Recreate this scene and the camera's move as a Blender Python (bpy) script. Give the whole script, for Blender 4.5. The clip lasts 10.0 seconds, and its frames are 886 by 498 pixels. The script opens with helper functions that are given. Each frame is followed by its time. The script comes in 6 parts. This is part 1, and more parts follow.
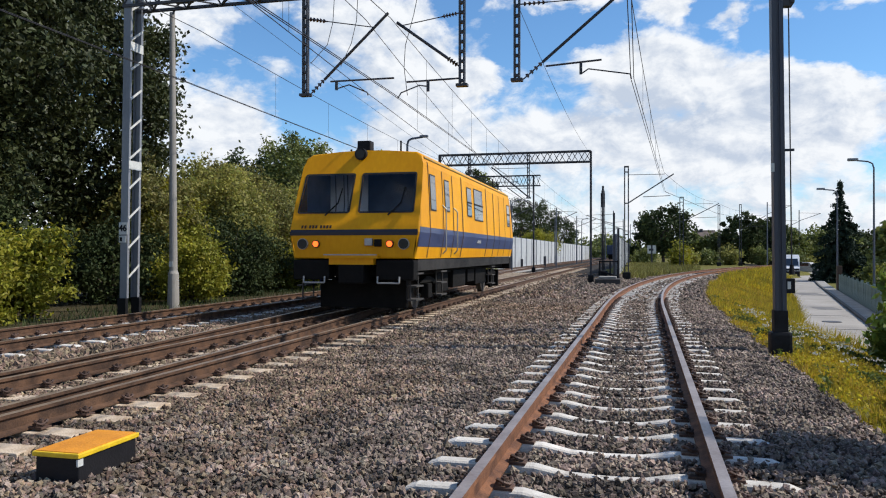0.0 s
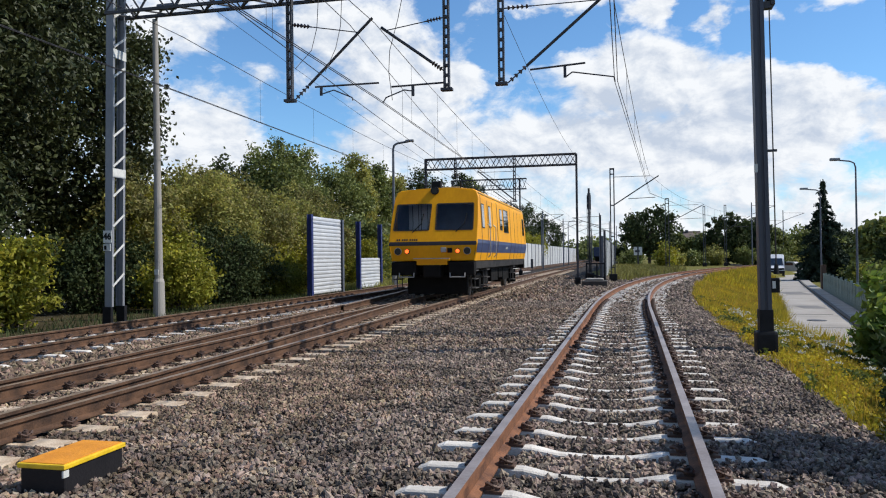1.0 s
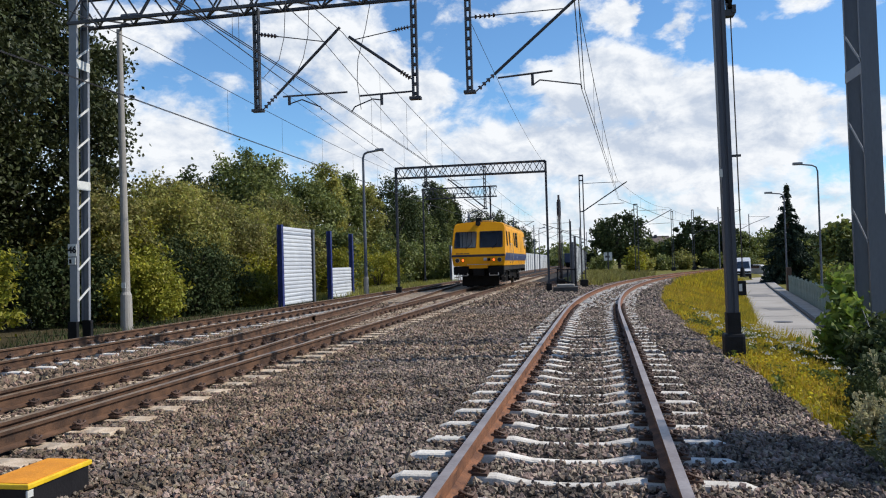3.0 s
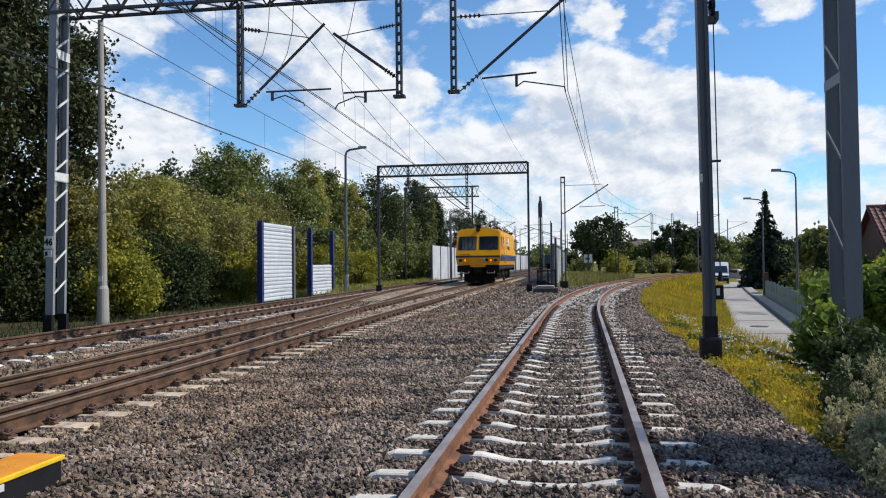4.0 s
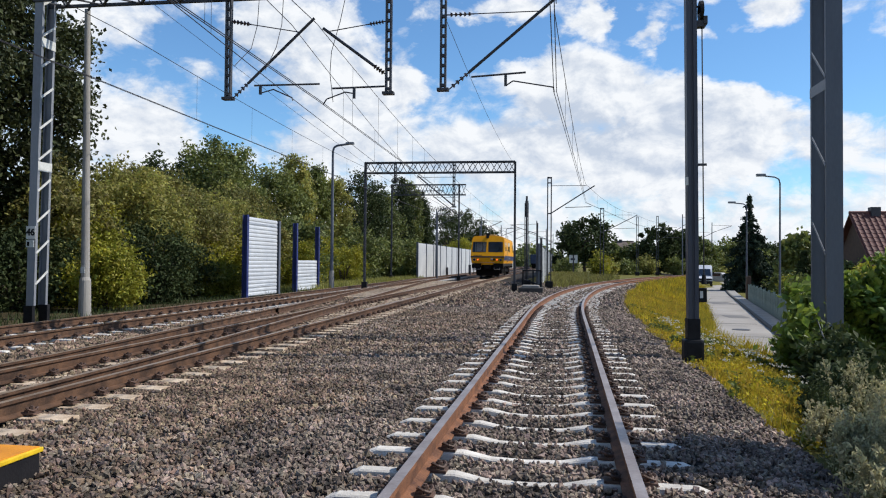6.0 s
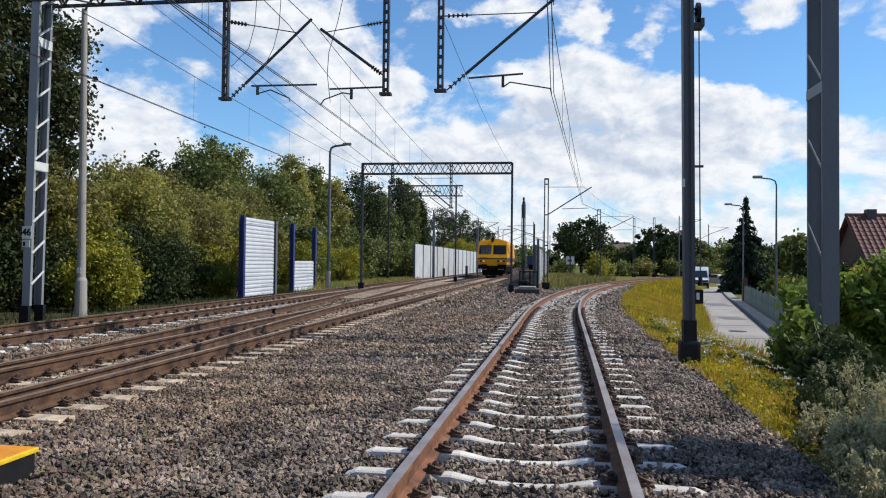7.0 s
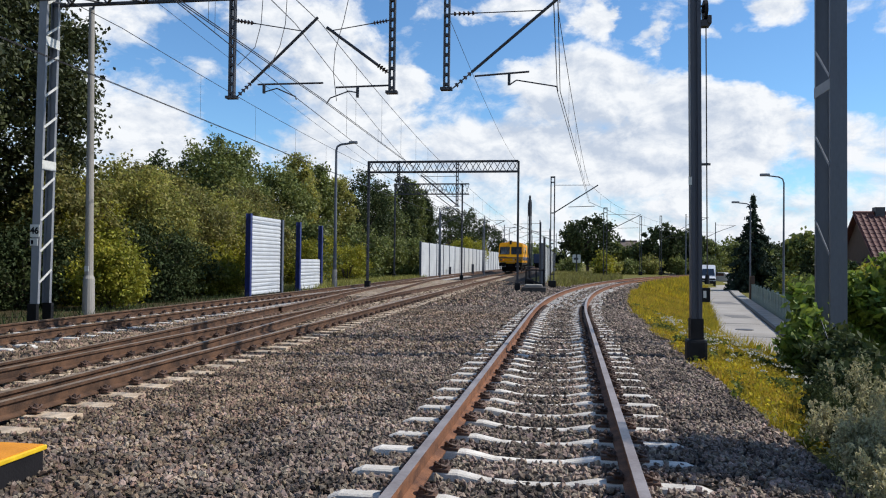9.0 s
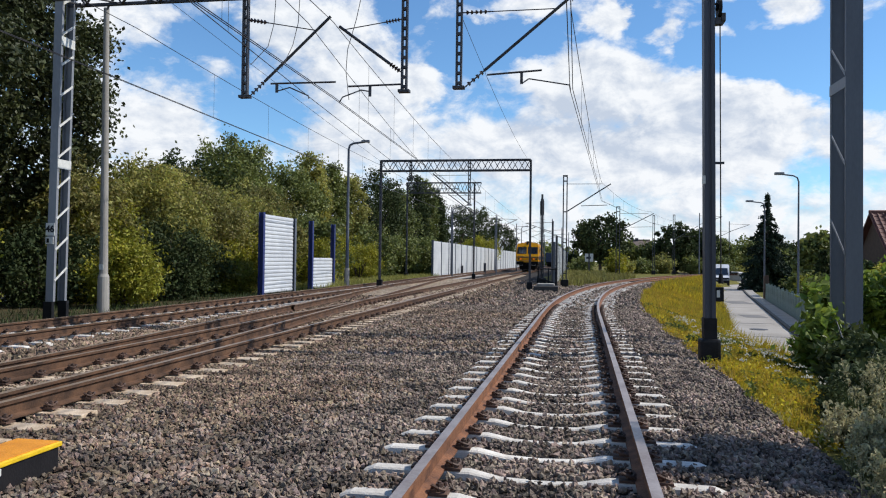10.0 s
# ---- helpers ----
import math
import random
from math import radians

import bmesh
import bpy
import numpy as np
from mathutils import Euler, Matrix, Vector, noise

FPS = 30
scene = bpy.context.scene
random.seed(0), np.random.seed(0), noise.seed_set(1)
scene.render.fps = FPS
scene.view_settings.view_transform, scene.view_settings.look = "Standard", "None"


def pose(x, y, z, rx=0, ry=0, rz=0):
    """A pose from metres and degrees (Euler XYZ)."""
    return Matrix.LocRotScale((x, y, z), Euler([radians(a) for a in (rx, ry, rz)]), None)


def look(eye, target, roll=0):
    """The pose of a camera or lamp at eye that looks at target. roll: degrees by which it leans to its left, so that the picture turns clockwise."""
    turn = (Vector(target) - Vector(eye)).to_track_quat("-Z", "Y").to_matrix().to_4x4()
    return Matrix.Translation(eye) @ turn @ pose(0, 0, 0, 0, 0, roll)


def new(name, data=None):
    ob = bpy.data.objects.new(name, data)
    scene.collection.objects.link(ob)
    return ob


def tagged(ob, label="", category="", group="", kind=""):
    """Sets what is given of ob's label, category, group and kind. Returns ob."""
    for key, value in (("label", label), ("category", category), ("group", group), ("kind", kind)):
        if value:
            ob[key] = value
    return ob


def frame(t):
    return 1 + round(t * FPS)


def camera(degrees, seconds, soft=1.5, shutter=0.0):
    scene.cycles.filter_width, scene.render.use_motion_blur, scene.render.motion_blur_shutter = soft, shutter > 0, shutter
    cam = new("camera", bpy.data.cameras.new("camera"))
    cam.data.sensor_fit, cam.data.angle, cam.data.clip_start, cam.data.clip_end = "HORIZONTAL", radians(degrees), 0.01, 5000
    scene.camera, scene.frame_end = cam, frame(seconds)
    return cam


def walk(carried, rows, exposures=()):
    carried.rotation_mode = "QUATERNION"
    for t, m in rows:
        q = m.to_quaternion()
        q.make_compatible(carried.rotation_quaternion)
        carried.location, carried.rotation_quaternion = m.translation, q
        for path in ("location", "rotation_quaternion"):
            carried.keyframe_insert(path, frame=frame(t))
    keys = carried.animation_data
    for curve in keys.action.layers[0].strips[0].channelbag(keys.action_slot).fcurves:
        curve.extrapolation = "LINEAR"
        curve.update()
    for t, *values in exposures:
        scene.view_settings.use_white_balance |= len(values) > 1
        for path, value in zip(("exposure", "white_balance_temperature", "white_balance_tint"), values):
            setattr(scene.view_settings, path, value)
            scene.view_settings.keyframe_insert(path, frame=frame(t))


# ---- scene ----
cam = camera(61.0, 10.0, soft=1.1)
# seconds, x, y, z, yaw, pitch, roll
PATH = [
    (0.0, -0.020, 0, 1.55, 13.75, 0.30, -0.06),
    (0.5, -0.018, 0, 1.55, 13.45, 0.57, 0.36),
    (1.0, -0.015, 0, 1.55, 12.78, 0.61, 0.69),
    (1.5, -0.010, 0, 1.55, 11.64, 0.77, 0.86),
    (2.0, -0.005, 0, 1.55, 11.32, 1.01, 1.32),
    (2.5, 0.000, 0, 1.55, 11.10, 1.15, 1.66),
    (4.0, 0.000, 0, 1.55, 9.18, 1.11, 0.58),
    (4.5, 0.000, 0, 1.55, 8.68, 1.01, 0.19),
    (5.0, 0.000, 0, 1.55, 8.53, 0.93, -0.03),
    (5.5, 0.000, 0, 1.55, 8.29, 0.92, -0.32),
    (7.0, 0.000, 0, 1.55, 7.85, 1.03, -0.65),
    (7.5, 0.000, 0, 1.55, 7.76, 0.90, -0.68),
    (8.0, 0.000, 0, 1.55, 7.97, 0.94, -0.72),
    (8.5, 0.000, 0, 1.55, 7.91, 1.00, -0.72),
    (9.0, 0.000, 0, 1.55, 8.32, 0.89, -0.64),
    (9.5, 0.000, 0, 1.55, 8.63, 0.84, -0.70),
    (10.0, 0.000, 0, 1.55, 9.24, 0.79, -0.73),
]
walk(cam, [(t, pose(x, y, z, 90 + p, r, w)) for t, x, y, z, w, p, r in PATH])

# ---- light ----
SUN = Vector((0.92, 0.18, 1.0)).normalized()
SUN_EL = math.asin(SUN.z)
world = bpy.data.worlds.new("sky")
scene.world = world
world.use_nodes = True
wn, wl = world.node_tree.nodes, world.node_tree.links
wn.clear()
w_out = wn.new("ShaderNodeOutputWorld")
w_bg = wn.new("ShaderNodeBackground")
w_sky = wn.new("ShaderNodeTexSky")
w_sky.sky_type, w_sky.sun_disc = "NISHITA", False
w_sky.sun_elevation, w_sky.sun_rotation = SUN_EL, math.atan2(SUN.x, SUN.y)
w_sky.air_density, w_sky.dust_density, w_sky.ozone_density = 1.0, 0.1, 4.0
w_co = wn.new("ShaderNodeTexCoord")
w_sep = wn.new("ShaderNodeSeparateXYZ")
wl.new(w_co.outputs["Generated"], w_sep.inputs[0])


def w_math(op, a, b=None, clamp=False):
    n = wn.new("ShaderNodeMath")
    n.operation, n.use_clamp = op, clamp
    for i, v in enumerate((a, b)):
        if v is None:
            continue
        if isinstance(v, (int, float)):
            n.inputs[i].default_value = v
        else:
            wl.new(v, n.inputs[i])
    return n.outputs[0]


def w_noise(scale, detail, rough, vec, warp=0.0):
    n = wn.new("ShaderNodeTexNoise")
    n.inputs["Scale"].default_value, n.inputs["Detail"].default_value = scale, detail
    n.inputs["Roughness"].default_value, n.inputs["Distortion"].default_value = rough, warp
    wl.new(vec, n.inputs["Vector"])
    return n.outputs["Fac"]


def w_ramp(fac, stops):
    n = wn.new("ShaderNodeValToRGB")
    for i, (at, v) in enumerate(stops):
        e = n.color_ramp.elements[i] if i < 2 else n.color_ramp.elements.new(at)
        e.position, e.color = at, (v, v, v, 1)
    wl.new(fac, n.inputs[0])
    return n.outputs[0]


# the day's clouds: azimuth and elevation in degrees, half width, half height, how much
CLOUDS = [
    (-30.5, 9.2, 3.7, 3.3, 0.75),
    (-32.2, 16.5, 2.7, 1.5, 0.5),
    (-18.2, 16.0, 4.3, 3.1, 0.5),
    (-14.9, 11.6, 4.3, 4.3, 0.7),
    (-10.6, 13.5, 2.1, 1.2, 0.7),
    (0.5, 13.2, 4.3, 2.3, 0.75),
    (5.9, 13.0, 5.8, 2.4, 0.8),
    (11.8, 9.7, 5.0, 2.9, 0.7),
    (14.2, 10.9, 4.3, 1.6, 0.6),
    (-5.4, 8.7, 5.8, 1.9, 0.6),
    (3.0, 17.9, 1.4, 1.2, 0.75),
    (7.3, 16.3, 1.2, 0.9, 0.55),
    (16.5, 17.4, 2.1, 1.2, 0.7),
    (11.4, 16.1, 0.9, 0.9, 0.45),
    (-3.7, 18.5, 3.5, 0.9, 0.5),
    (3.9, 8.4, 7.7, 2.3, 0.5),
    (19.6, 8.2, 5.0, 1.7, 0.35),
    (-22.0, 17.4, 2.3, 1.9, 0.4),
    (-25.8, 14.0, 1.5, 1.0, 0.35),
    (7.9, 7.2, 6.6, 2.3, 0.5),
]
# gaps of blue
GAPS = [
    (-27.1, 14.7, 2.9, 3.5, 0.25),
    (-24.6, 10.7, 2.7, 2.7, 0.42),
    (-8.4, 16.6, 2.3, 1.9, 0.7),
    (-4.1, 15.9, 2.9, 1.4, 0.6),
    (8.7, 14.9, 5.0, 1.4, 0.55),
    (13.6, 14.7, 4.6, 2.3, 0.6),
    (19.6, 13.0, 4.6, 2.9, 0.65),
    (11.0, 17.8, 2.7, 1.0, 0.4),
    (-12.3, 17.7, 1.9, 2.7, 0.35),
    (-1.1, 16.9, 2.3, 1.2, 0.4),
    (-21.5, 11.0, 2.3, 1.9, 0.25),
    (17.6, 5.3, 3.9, 1.5, 0.3),
    (5.1, 18.1, 1.5, 1.5, 0.3),
]
# thick grey undersides
UNDERSIDES = [
    (-23.6, 14.5, 5.0, 3.5, 0.45),
    (-20.7, 10.4, 3.5, 2.7, 0.45),
    (-1.1, 11.0, 4.6, 1.5, 0.75),
    (4.3, 9.6, 5.4, 1.5, 0.6),
    (9.8, 10.8, 2.3, 1.2, 0.4),
    (-5.8, 7.5, 5.8, 1.1, 0.4),
    (8.3, 7.4, 4.3, 0.9, 0.45),
    (-14.9, 9.1, 3.1, 1.2, 0.3),
    (-19.1, 13.1, 2.3, 1.5, 0.3),
    (13.6, 8.6, 4.6, 0.9, 0.3),
]


def w_vec(op, a, b=None, out="Vector"):
    n = wn.new("ShaderNodeVectorMath")
    n.operation = op
    wl.new(a, n.inputs[0])
    if b is not None:
        if isinstance(b, tuple):
            n.inputs[1].default_value = b
        else:
            wl.new(b, n.inputs[1])
    return n.outputs[out]


w_comb = wn.new("ShaderNodeCombineXYZ")
wl.new(w_math("MULTIPLY", w_math("ARCTAN2", w_sep.outputs["X"], w_sep.outputs["Y"]), 57.2958), w_comb.inputs[0])
wl.new(w_math("MULTIPLY", w_math("ARCSINE", w_sep.outputs["Z"]), 57.2958), w_comb.inputs[1])
w_flat = w_comb.outputs[0]
w_stretch = w_vec("MULTIPLY", w_flat, (0.82, 1.25, 1.0))
w_warp = wn.new("ShaderNodeTexNoise")
w_warp.inputs["Scale"].default_value, w_warp.inputs["Detail"].default_value, w_warp.inputs["Roughness"].default_value = 0.22, 5, 0.6
wl.new(w_stretch, w_warp.inputs["Vector"])
w_shift = w_vec("MULTIPLY", w_vec("SUBTRACT", w_warp.outputs["Color"], (0.5, 0.5, 0.5)), (7.0, 4.5, 0.0))
w_at = w_vec("ADD", w_flat, w_shift)


def w_sum(total, heaps, sign):
    for az, el, hw, hh, amount in heaps:
        near = w_vec("LENGTH", w_vec("MULTIPLY", w_vec("SUBTRACT", w_at, (az, el, 0.0)), (1 / hw, 1 / hh, 0.0)), None, "Value")
        r = wn.new("ShaderNodeMapRange")
        r.interpolation_type = "SMOOTHSTEP"
        r.inputs["From Min"].default_value, r.inputs["From Max"].default_value = 1.45, 0.25
        r.inputs["To Min"].default_value, r.inputs["To Max"].default_value = 0.0, sign * amount
        wl.new(near, r.inputs["Value"])
        total = w_math("ADD", total, r.outputs[0])
    return total


w_n1 = w_noise(0.30, 10, 0.62, w_stretch, 0.25)
w_n2 = w_noise(0.30, 10, 0.62, w_vec("ADD", w_stretch, (0.55, 0.75, 0.0)), 0.25)
w_low = w_ramp(w_sep.outputs["Z"], [(0.0, 0.55), (0.10, 0.30), (0.20, 0.02)])
w_fine = w_math("MULTIPLY", w_math("SUBTRACT", w_n1, 0.5), 2.1)
w_high = w_math("MULTIPLY", w_ramp(w_sep.outputs["Z"], [(0.38, 0.0), (0.75, 1.0)]), -0.22)
w_dens = w_sum(w_sum(w_math("ADD", w_math("ADD", w_fine, w_low), w_high), CLOUDS, 1), GAPS, -1)
w_mask = w_ramp(w_math("ADD", w_dens, 0.3), [(0.18, 0.0), (0.36, 0.30), (0.52, 0.72), (0.80, 1.0)])
w_lit = w_math("ADD", w_math("MULTIPLY", w_math("SUBTRACT", w_n1, w_n2), 2.8), 0.66)
w_lit = w_sum(w_lit, UNDERSIDES, -0.85)
w_thick = w_ramp(w_lit, [(0.05, 0.12), (0.45, 0.55), (0.85, 1.0)])
w_col = wn.new("ShaderNodeMix")
w_col.data_type = "RGBA"
w_col.inputs[6].default_value, w_col.inputs[7].default_value = (5.4, 6.3, 7.8, 1), (9.8, 10.1, 10.5, 1)
wl.new(w_thick, w_col.inputs["Factor"])
w_mix = wn.new("ShaderNodeMix")
w_mix.data_type = "RGBA"
wl.new(w_mask, w_mix.inputs["Factor"])
w_tint = wn.new("ShaderNodeMix")
w_tint.data_type, w_tint.blend_type = "RGBA", "MULTIPLY"
w_tint.inputs["Factor"].default_value, w_tint.inputs[7].default_value = 1.0, (1.10, 1.45, 1.66, 1)
wl.new(w_sky.outputs[0], w_tint.inputs[6])
wl.new(w_tint.outputs[2], w_mix.inputs[6]), wl.new(w_col.outputs[2], w_mix.inputs[7])
wl.new(w_mix.outputs[2], w_bg.inputs[0])
w_bg.inputs[1].default_value = 0.095
wl.new(w_bg.outputs[0], w_out.inputs[0])

sun = new("sun", bpy.data.lights.new("sun", "SUN"))
sun.data.energy, sun.data.angle, sun.data.color = 4.9, radians(0.53), (1.0, 0.955, 0.88)
sun.matrix_world = look((60, 40, 80), (60 - SUN.x, 40 - SUN.y, 80 - SUN.z))
scene.view_settings.exposure = 0.0

# ---- materials ----
def mat(name, col, rough=0.6, metal=0.0, dark=None, scale=4.0, bump=0.15, fine=40.0, rand=0.0, spec=0.5, streak=1.0, island=0.0, trans=0.0, coat=0.0):
    """A surface of two colours mixed by noise at two scales, with fine relief."""
    m = bpy.data.materials.new(name)
    m.use_nodes = True
    n, l = m.node_tree.nodes, m.node_tree.links
    b = n["Principled BSDF"]
    co = n.new("ShaderNodeTexCoord")
    mp = n.new("ShaderNodeMapping")
    mp.inputs["Scale"].default_value = (1, 1, streak)
    l.new(co.outputs["Object"], mp.inputs[0])
    big, small = n.new("ShaderNodeTexNoise"), n.new("ShaderNodeTexNoise")
    big.inputs["Scale"].default_value, big.inputs["Detail"].default_value = scale, 5
    small.inputs["Scale"].default_value, small.inputs["Detail"].default_value = fine, 3
    l.new(mp.outputs[0], big.inputs["Vector"]), l.new(mp.outputs[0], small.inputs["Vector"])
    add = n.new("ShaderNodeMath")
    add.operation = "MULTIPLY_ADD"
    add.inputs[1].default_value = 0.45
    l.new(small.outputs["Fac"], add.inputs[0]), l.new(big.outputs["Fac"], add.inputs[2])
    ramp = n.new("ShaderNodeValToRGB")
    ramp.color_ramp.elements[0].position, ramp.color_ramp.elements[1].position = 0.52, 0.92
    dark = dark or tuple(c * 0.72 for c in col)
    ramp.color_ramp.elements[0].color, ramp.color_ramp.elements[1].color = (*dark, 1), (*col, 1)
    l.new(add.outputs[0], ramp.inputs[0])
    out = ramp.outputs[0]
    if rand or island:
        hsv = n.new("ShaderNodeHueSaturation")
        src = n.new("ShaderNodeObjectInfo").outputs["Random"] if rand else n.new("ShaderNodeNewGeometry").outputs["Random Per Island"]
        k = rand or island
        mr = n.new("ShaderNodeMapRange")
        mr.inputs["To Min"].default_value, mr.inputs["To Max"].default_value = 1 - k, 1 + k
        l.new(src, mr.inputs[0]), l.new(mr.outputs[0], hsv.inputs["Value"])
        if island:
            wob = n.new("ShaderNodeMapRange")
            wob.inputs["To Min"].default_value, wob.inputs["To Max"].default_value = 0.5 - 0.05 * k, 0.5 + 0.05 * k
            ml = n.new("ShaderNodeMath")
            ml.operation, ml.inputs[1].default_value = "MULTIPLY", 7.31
            fr = n.new("ShaderNodeMath")
            fr.operation = "FRACT"
            l.new(src, ml.inputs[0]), l.new(ml.outputs[0], fr.inputs[0]), l.new(fr.outputs[0], wob.inputs[0]), l.new(wob.outputs[0], hsv.inputs["Hue"])
        l.new(out, hsv.inputs["Color"])
        out = hsv.outputs[0]
    l.new(out, b.inputs["Base Color"])
    b.inputs["Roughness"].default_value, b.inputs["Metallic"].default_value = rough, metal
    b.inputs["Specular IOR Level"].default_value, b.inputs["Coat Weight"].default_value = spec, coat
    if bump:
        bp = n.new("ShaderNodeBump")
        bp.inputs["Strength"].default_value, bp.inputs["Distance"].default_value = bump, 0.02
        l.new(small.outputs["Fac"], bp.inputs["Height"]), l.new(bp.outputs[0], b.inputs["Normal"])
    if trans:
        tr = n.new("ShaderNodeBsdfTranslucent")
        l.new(out, tr.inputs[0])
        mx = n.new("ShaderNodeMixShader")
        mx.inputs[0].default_value = trans
        l.new(b.outputs[0], mx.inputs[1]), l.new(tr.outputs[0], mx.inputs[2])
        l.new(mx.outputs[0], n["Material Output"].inputs[0])
    return m


def glow(name, col, strength):
    m = bpy.data.materials.new(name)
    m.use_nodes = True
    b = m.node_tree.nodes["Principled BSDF"]
    b.inputs["Base Color"].default_value = (*col, 1)
    b.inputs["Emission Color"].default_value, b.inputs["Emission Strength"].default_value = (*col, 1), strength
    return m


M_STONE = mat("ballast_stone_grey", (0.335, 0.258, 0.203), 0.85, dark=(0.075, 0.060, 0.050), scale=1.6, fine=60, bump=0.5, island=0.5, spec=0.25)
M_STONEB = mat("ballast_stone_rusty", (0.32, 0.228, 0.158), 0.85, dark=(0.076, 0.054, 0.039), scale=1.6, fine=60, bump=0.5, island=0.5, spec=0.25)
# bed colour is near black: the shade between the stones is put into it
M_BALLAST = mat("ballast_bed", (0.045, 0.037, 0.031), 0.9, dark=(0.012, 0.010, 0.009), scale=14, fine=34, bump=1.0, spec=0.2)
M_SOIL = mat("verge_soil", (0.17, 0.15, 0.036), 0.95, dark=(0.075, 0.075, 0.024), scale=0.8, fine=22, bump=0.8, spec=0.1)
M_LITTER = mat("leaf_litter", (0.085, 0.068, 0.034), 0.95, dark=(0.03, 0.026, 0.015), scale=1.2, fine=26, bump=0.9, spec=0.1)
M_CONC = mat("sleeper_concrete", (0.68, 0.64, 0.58), 0.8, dark=(0.45, 0.41, 0.36), scale=6, fine=70, bump=0.3, rand=0.10, spec=0.3)
M_WOODSL = mat("sleeper_timber", (0.58, 0.47, 0.35), 0.85, dark=(0.34, 0.24, 0.155), scale=5, fine=60, bump=0.4, rand=0.18, spec=0.2)
M_RUST = mat("rail_rust", (0.255, 0.112, 0.055), 0.75, dark=(0.085, 0.04, 0.025), scale=5, fine=60, bump=0.25, spec=0.3)
M_RAILBROWN = mat("rail_brown", (0.135, 0.071, 0.040), 0.7, dark=(0.038, 0.022, 0.015), scale=5, fine=60, bump=0.25, spec=0.3)
M_RAILTOP = mat("rail_running_top", (0.46, 0.39, 0.355), 0.42, 0.6, dark=(0.27, 0.21, 0.185), scale=3, fine=50, bump=0.05)
M_RAILDULL = mat("rail_dull_top", (0.40, 0.30, 0.21), 0.42, 0.4, dark=(0.22, 0.155, 0.105), scale=3, fine=50, bump=0.1)
M_CLIP = mat("clip_rust", (0.11, 0.06, 0.04), 0.7, dark=(0.05, 0.03, 0.022), scale=20, fine=90, bump=0.2, rand=0.3)
M_STEEL = mat("mast_grey_paint", (0.105, 0.12, 0.15), 0.5, 0.1, dark=(0.075, 0.085, 0.11), scale=1.2, fine=25, bump=0.05, streak=0.3)
M_NAVY = mat("mast_dark_navy_paint", (0.058, 0.064, 0.085), 0.5, 0.1, dark=(0.04, 0.045, 0.06), scale=1.2, fine=25, bump=0.05, streak=0.3)
# pale grey; on the portals it is mast steel with sunlight in its colour
M_STEELL = mat("mast_light_paint", (0.24, 0.25, 0.27), 0.5, 0.1, dark=(0.17, 0.18, 0.20), scale=1.2, fine=25, bump=0.05, streak=0.3)
M_DARKST = mat("dark_weathered_steel", (0.06, 0.06, 0.068), 0.6, 0.1, dark=(0.035, 0.035, 0.04), scale=3, fine=40, bump=0.1)
M_BLACK = mat("black_paint", (0.016, 0.016, 0.018), 0.6, dark=(0.007, 0.007, 0.008), scale=4, fine=40, bump=0.2, spec=0.2)
M_POLE = mat("pole_concrete", (0.32, 0.30, 0.27), 0.85, dark=(0.22, 0.205, 0.185), scale=2, fine=60, bump=0.3, streak=0.25)
M_WIRE = mat("wire_copper_black", (0.045, 0.042, 0.045), 0.55, 0.5, scale=3, bump=0)
M_PORC = mat("insulator_brown", (0.06, 0.035, 0.03), 0.25, scale=10, bump=0)
M_PANEL = mat("noise_panel_white", (0.52, 0.54, 0.56), 0.5, dark=(0.42, 0.44, 0.47), scale=1.4, fine=20, bump=0.05, rand=0.04)
M_WALLGREY = mat("noise_wall_grey", (0.48, 0.49, 0.49), 0.7, dark=(0.38, 0.39, 0.40), scale=0.8, fine=12, bump=0.1, rand=0.08)
M_WALLPALE = mat("noise_wall_translucent", (0.80, 0.82, 0.82), 0.5, dark=(0.70, 0.72, 0.73), scale=0.8, fine=12, bump=0.05, rand=0.06, trans=0.5)
M_BLUEP = mat("blue_post_paint", (0.02, 0.035, 0.16), 0.45, dark=(0.012, 0.02, 0.10), scale=3, fine=30, bump=0.05)
M_YELLOW = mat("car_yellow_paint", (0.78, 0.355, 0.003), 0.5, dark=(0.66, 0.275, 0.003), scale=0.9, fine=14, bump=0.03, streak=0.35, coat=0.0, spec=0.2)
M_BLUE = mat("car_blue_paint", (0.04, 0.062, 0.16), 0.45, dark=(0.025, 0.04, 0.11), scale=1.0, fine=16, bump=0.03, coat=0.2)
M_BAND = mat("car_dark_band", (0.02, 0.015, 0.022), 0.4, scale=3, bump=0)
M_SEAM = mat("panel_joint_dark", (0.05, 0.022, 0.008), 0.7, scale=8, bump=0)
M_GLASS = mat("car_window_glass", (0.015, 0.018, 0.025), 0.04, spec=0.9, scale=1, bump=0, coat=0.6)
def clear_glass(name, tint, rough=0.02):
    """Thin tinted pane: clear straight on, glossy at a slant."""
    m = bpy.data.materials.new(name)
    m.use_nodes = True
    n, l = m.node_tree.nodes, m.node_tree.links
    n.remove(n["Principled BSDF"])
    t, g, f, mx = n.new("ShaderNodeBsdfTransparent"), n.new("ShaderNodeBsdfGlossy"), n.new("ShaderNodeFresnel"), n.new("ShaderNodeMixShader")
    t.inputs[0].default_value, g.inputs["Roughness"].default_value, f.inputs[0].default_value = (*tint, 1), rough, 1.52
    l.new(f.outputs[0], mx.inputs[0]), l.new(t.outputs[0], mx.inputs[1]), l.new(g.outputs[0], mx.inputs[2])
    l.new(mx.outputs[0], n["Material Output"].inputs[0])
    return m


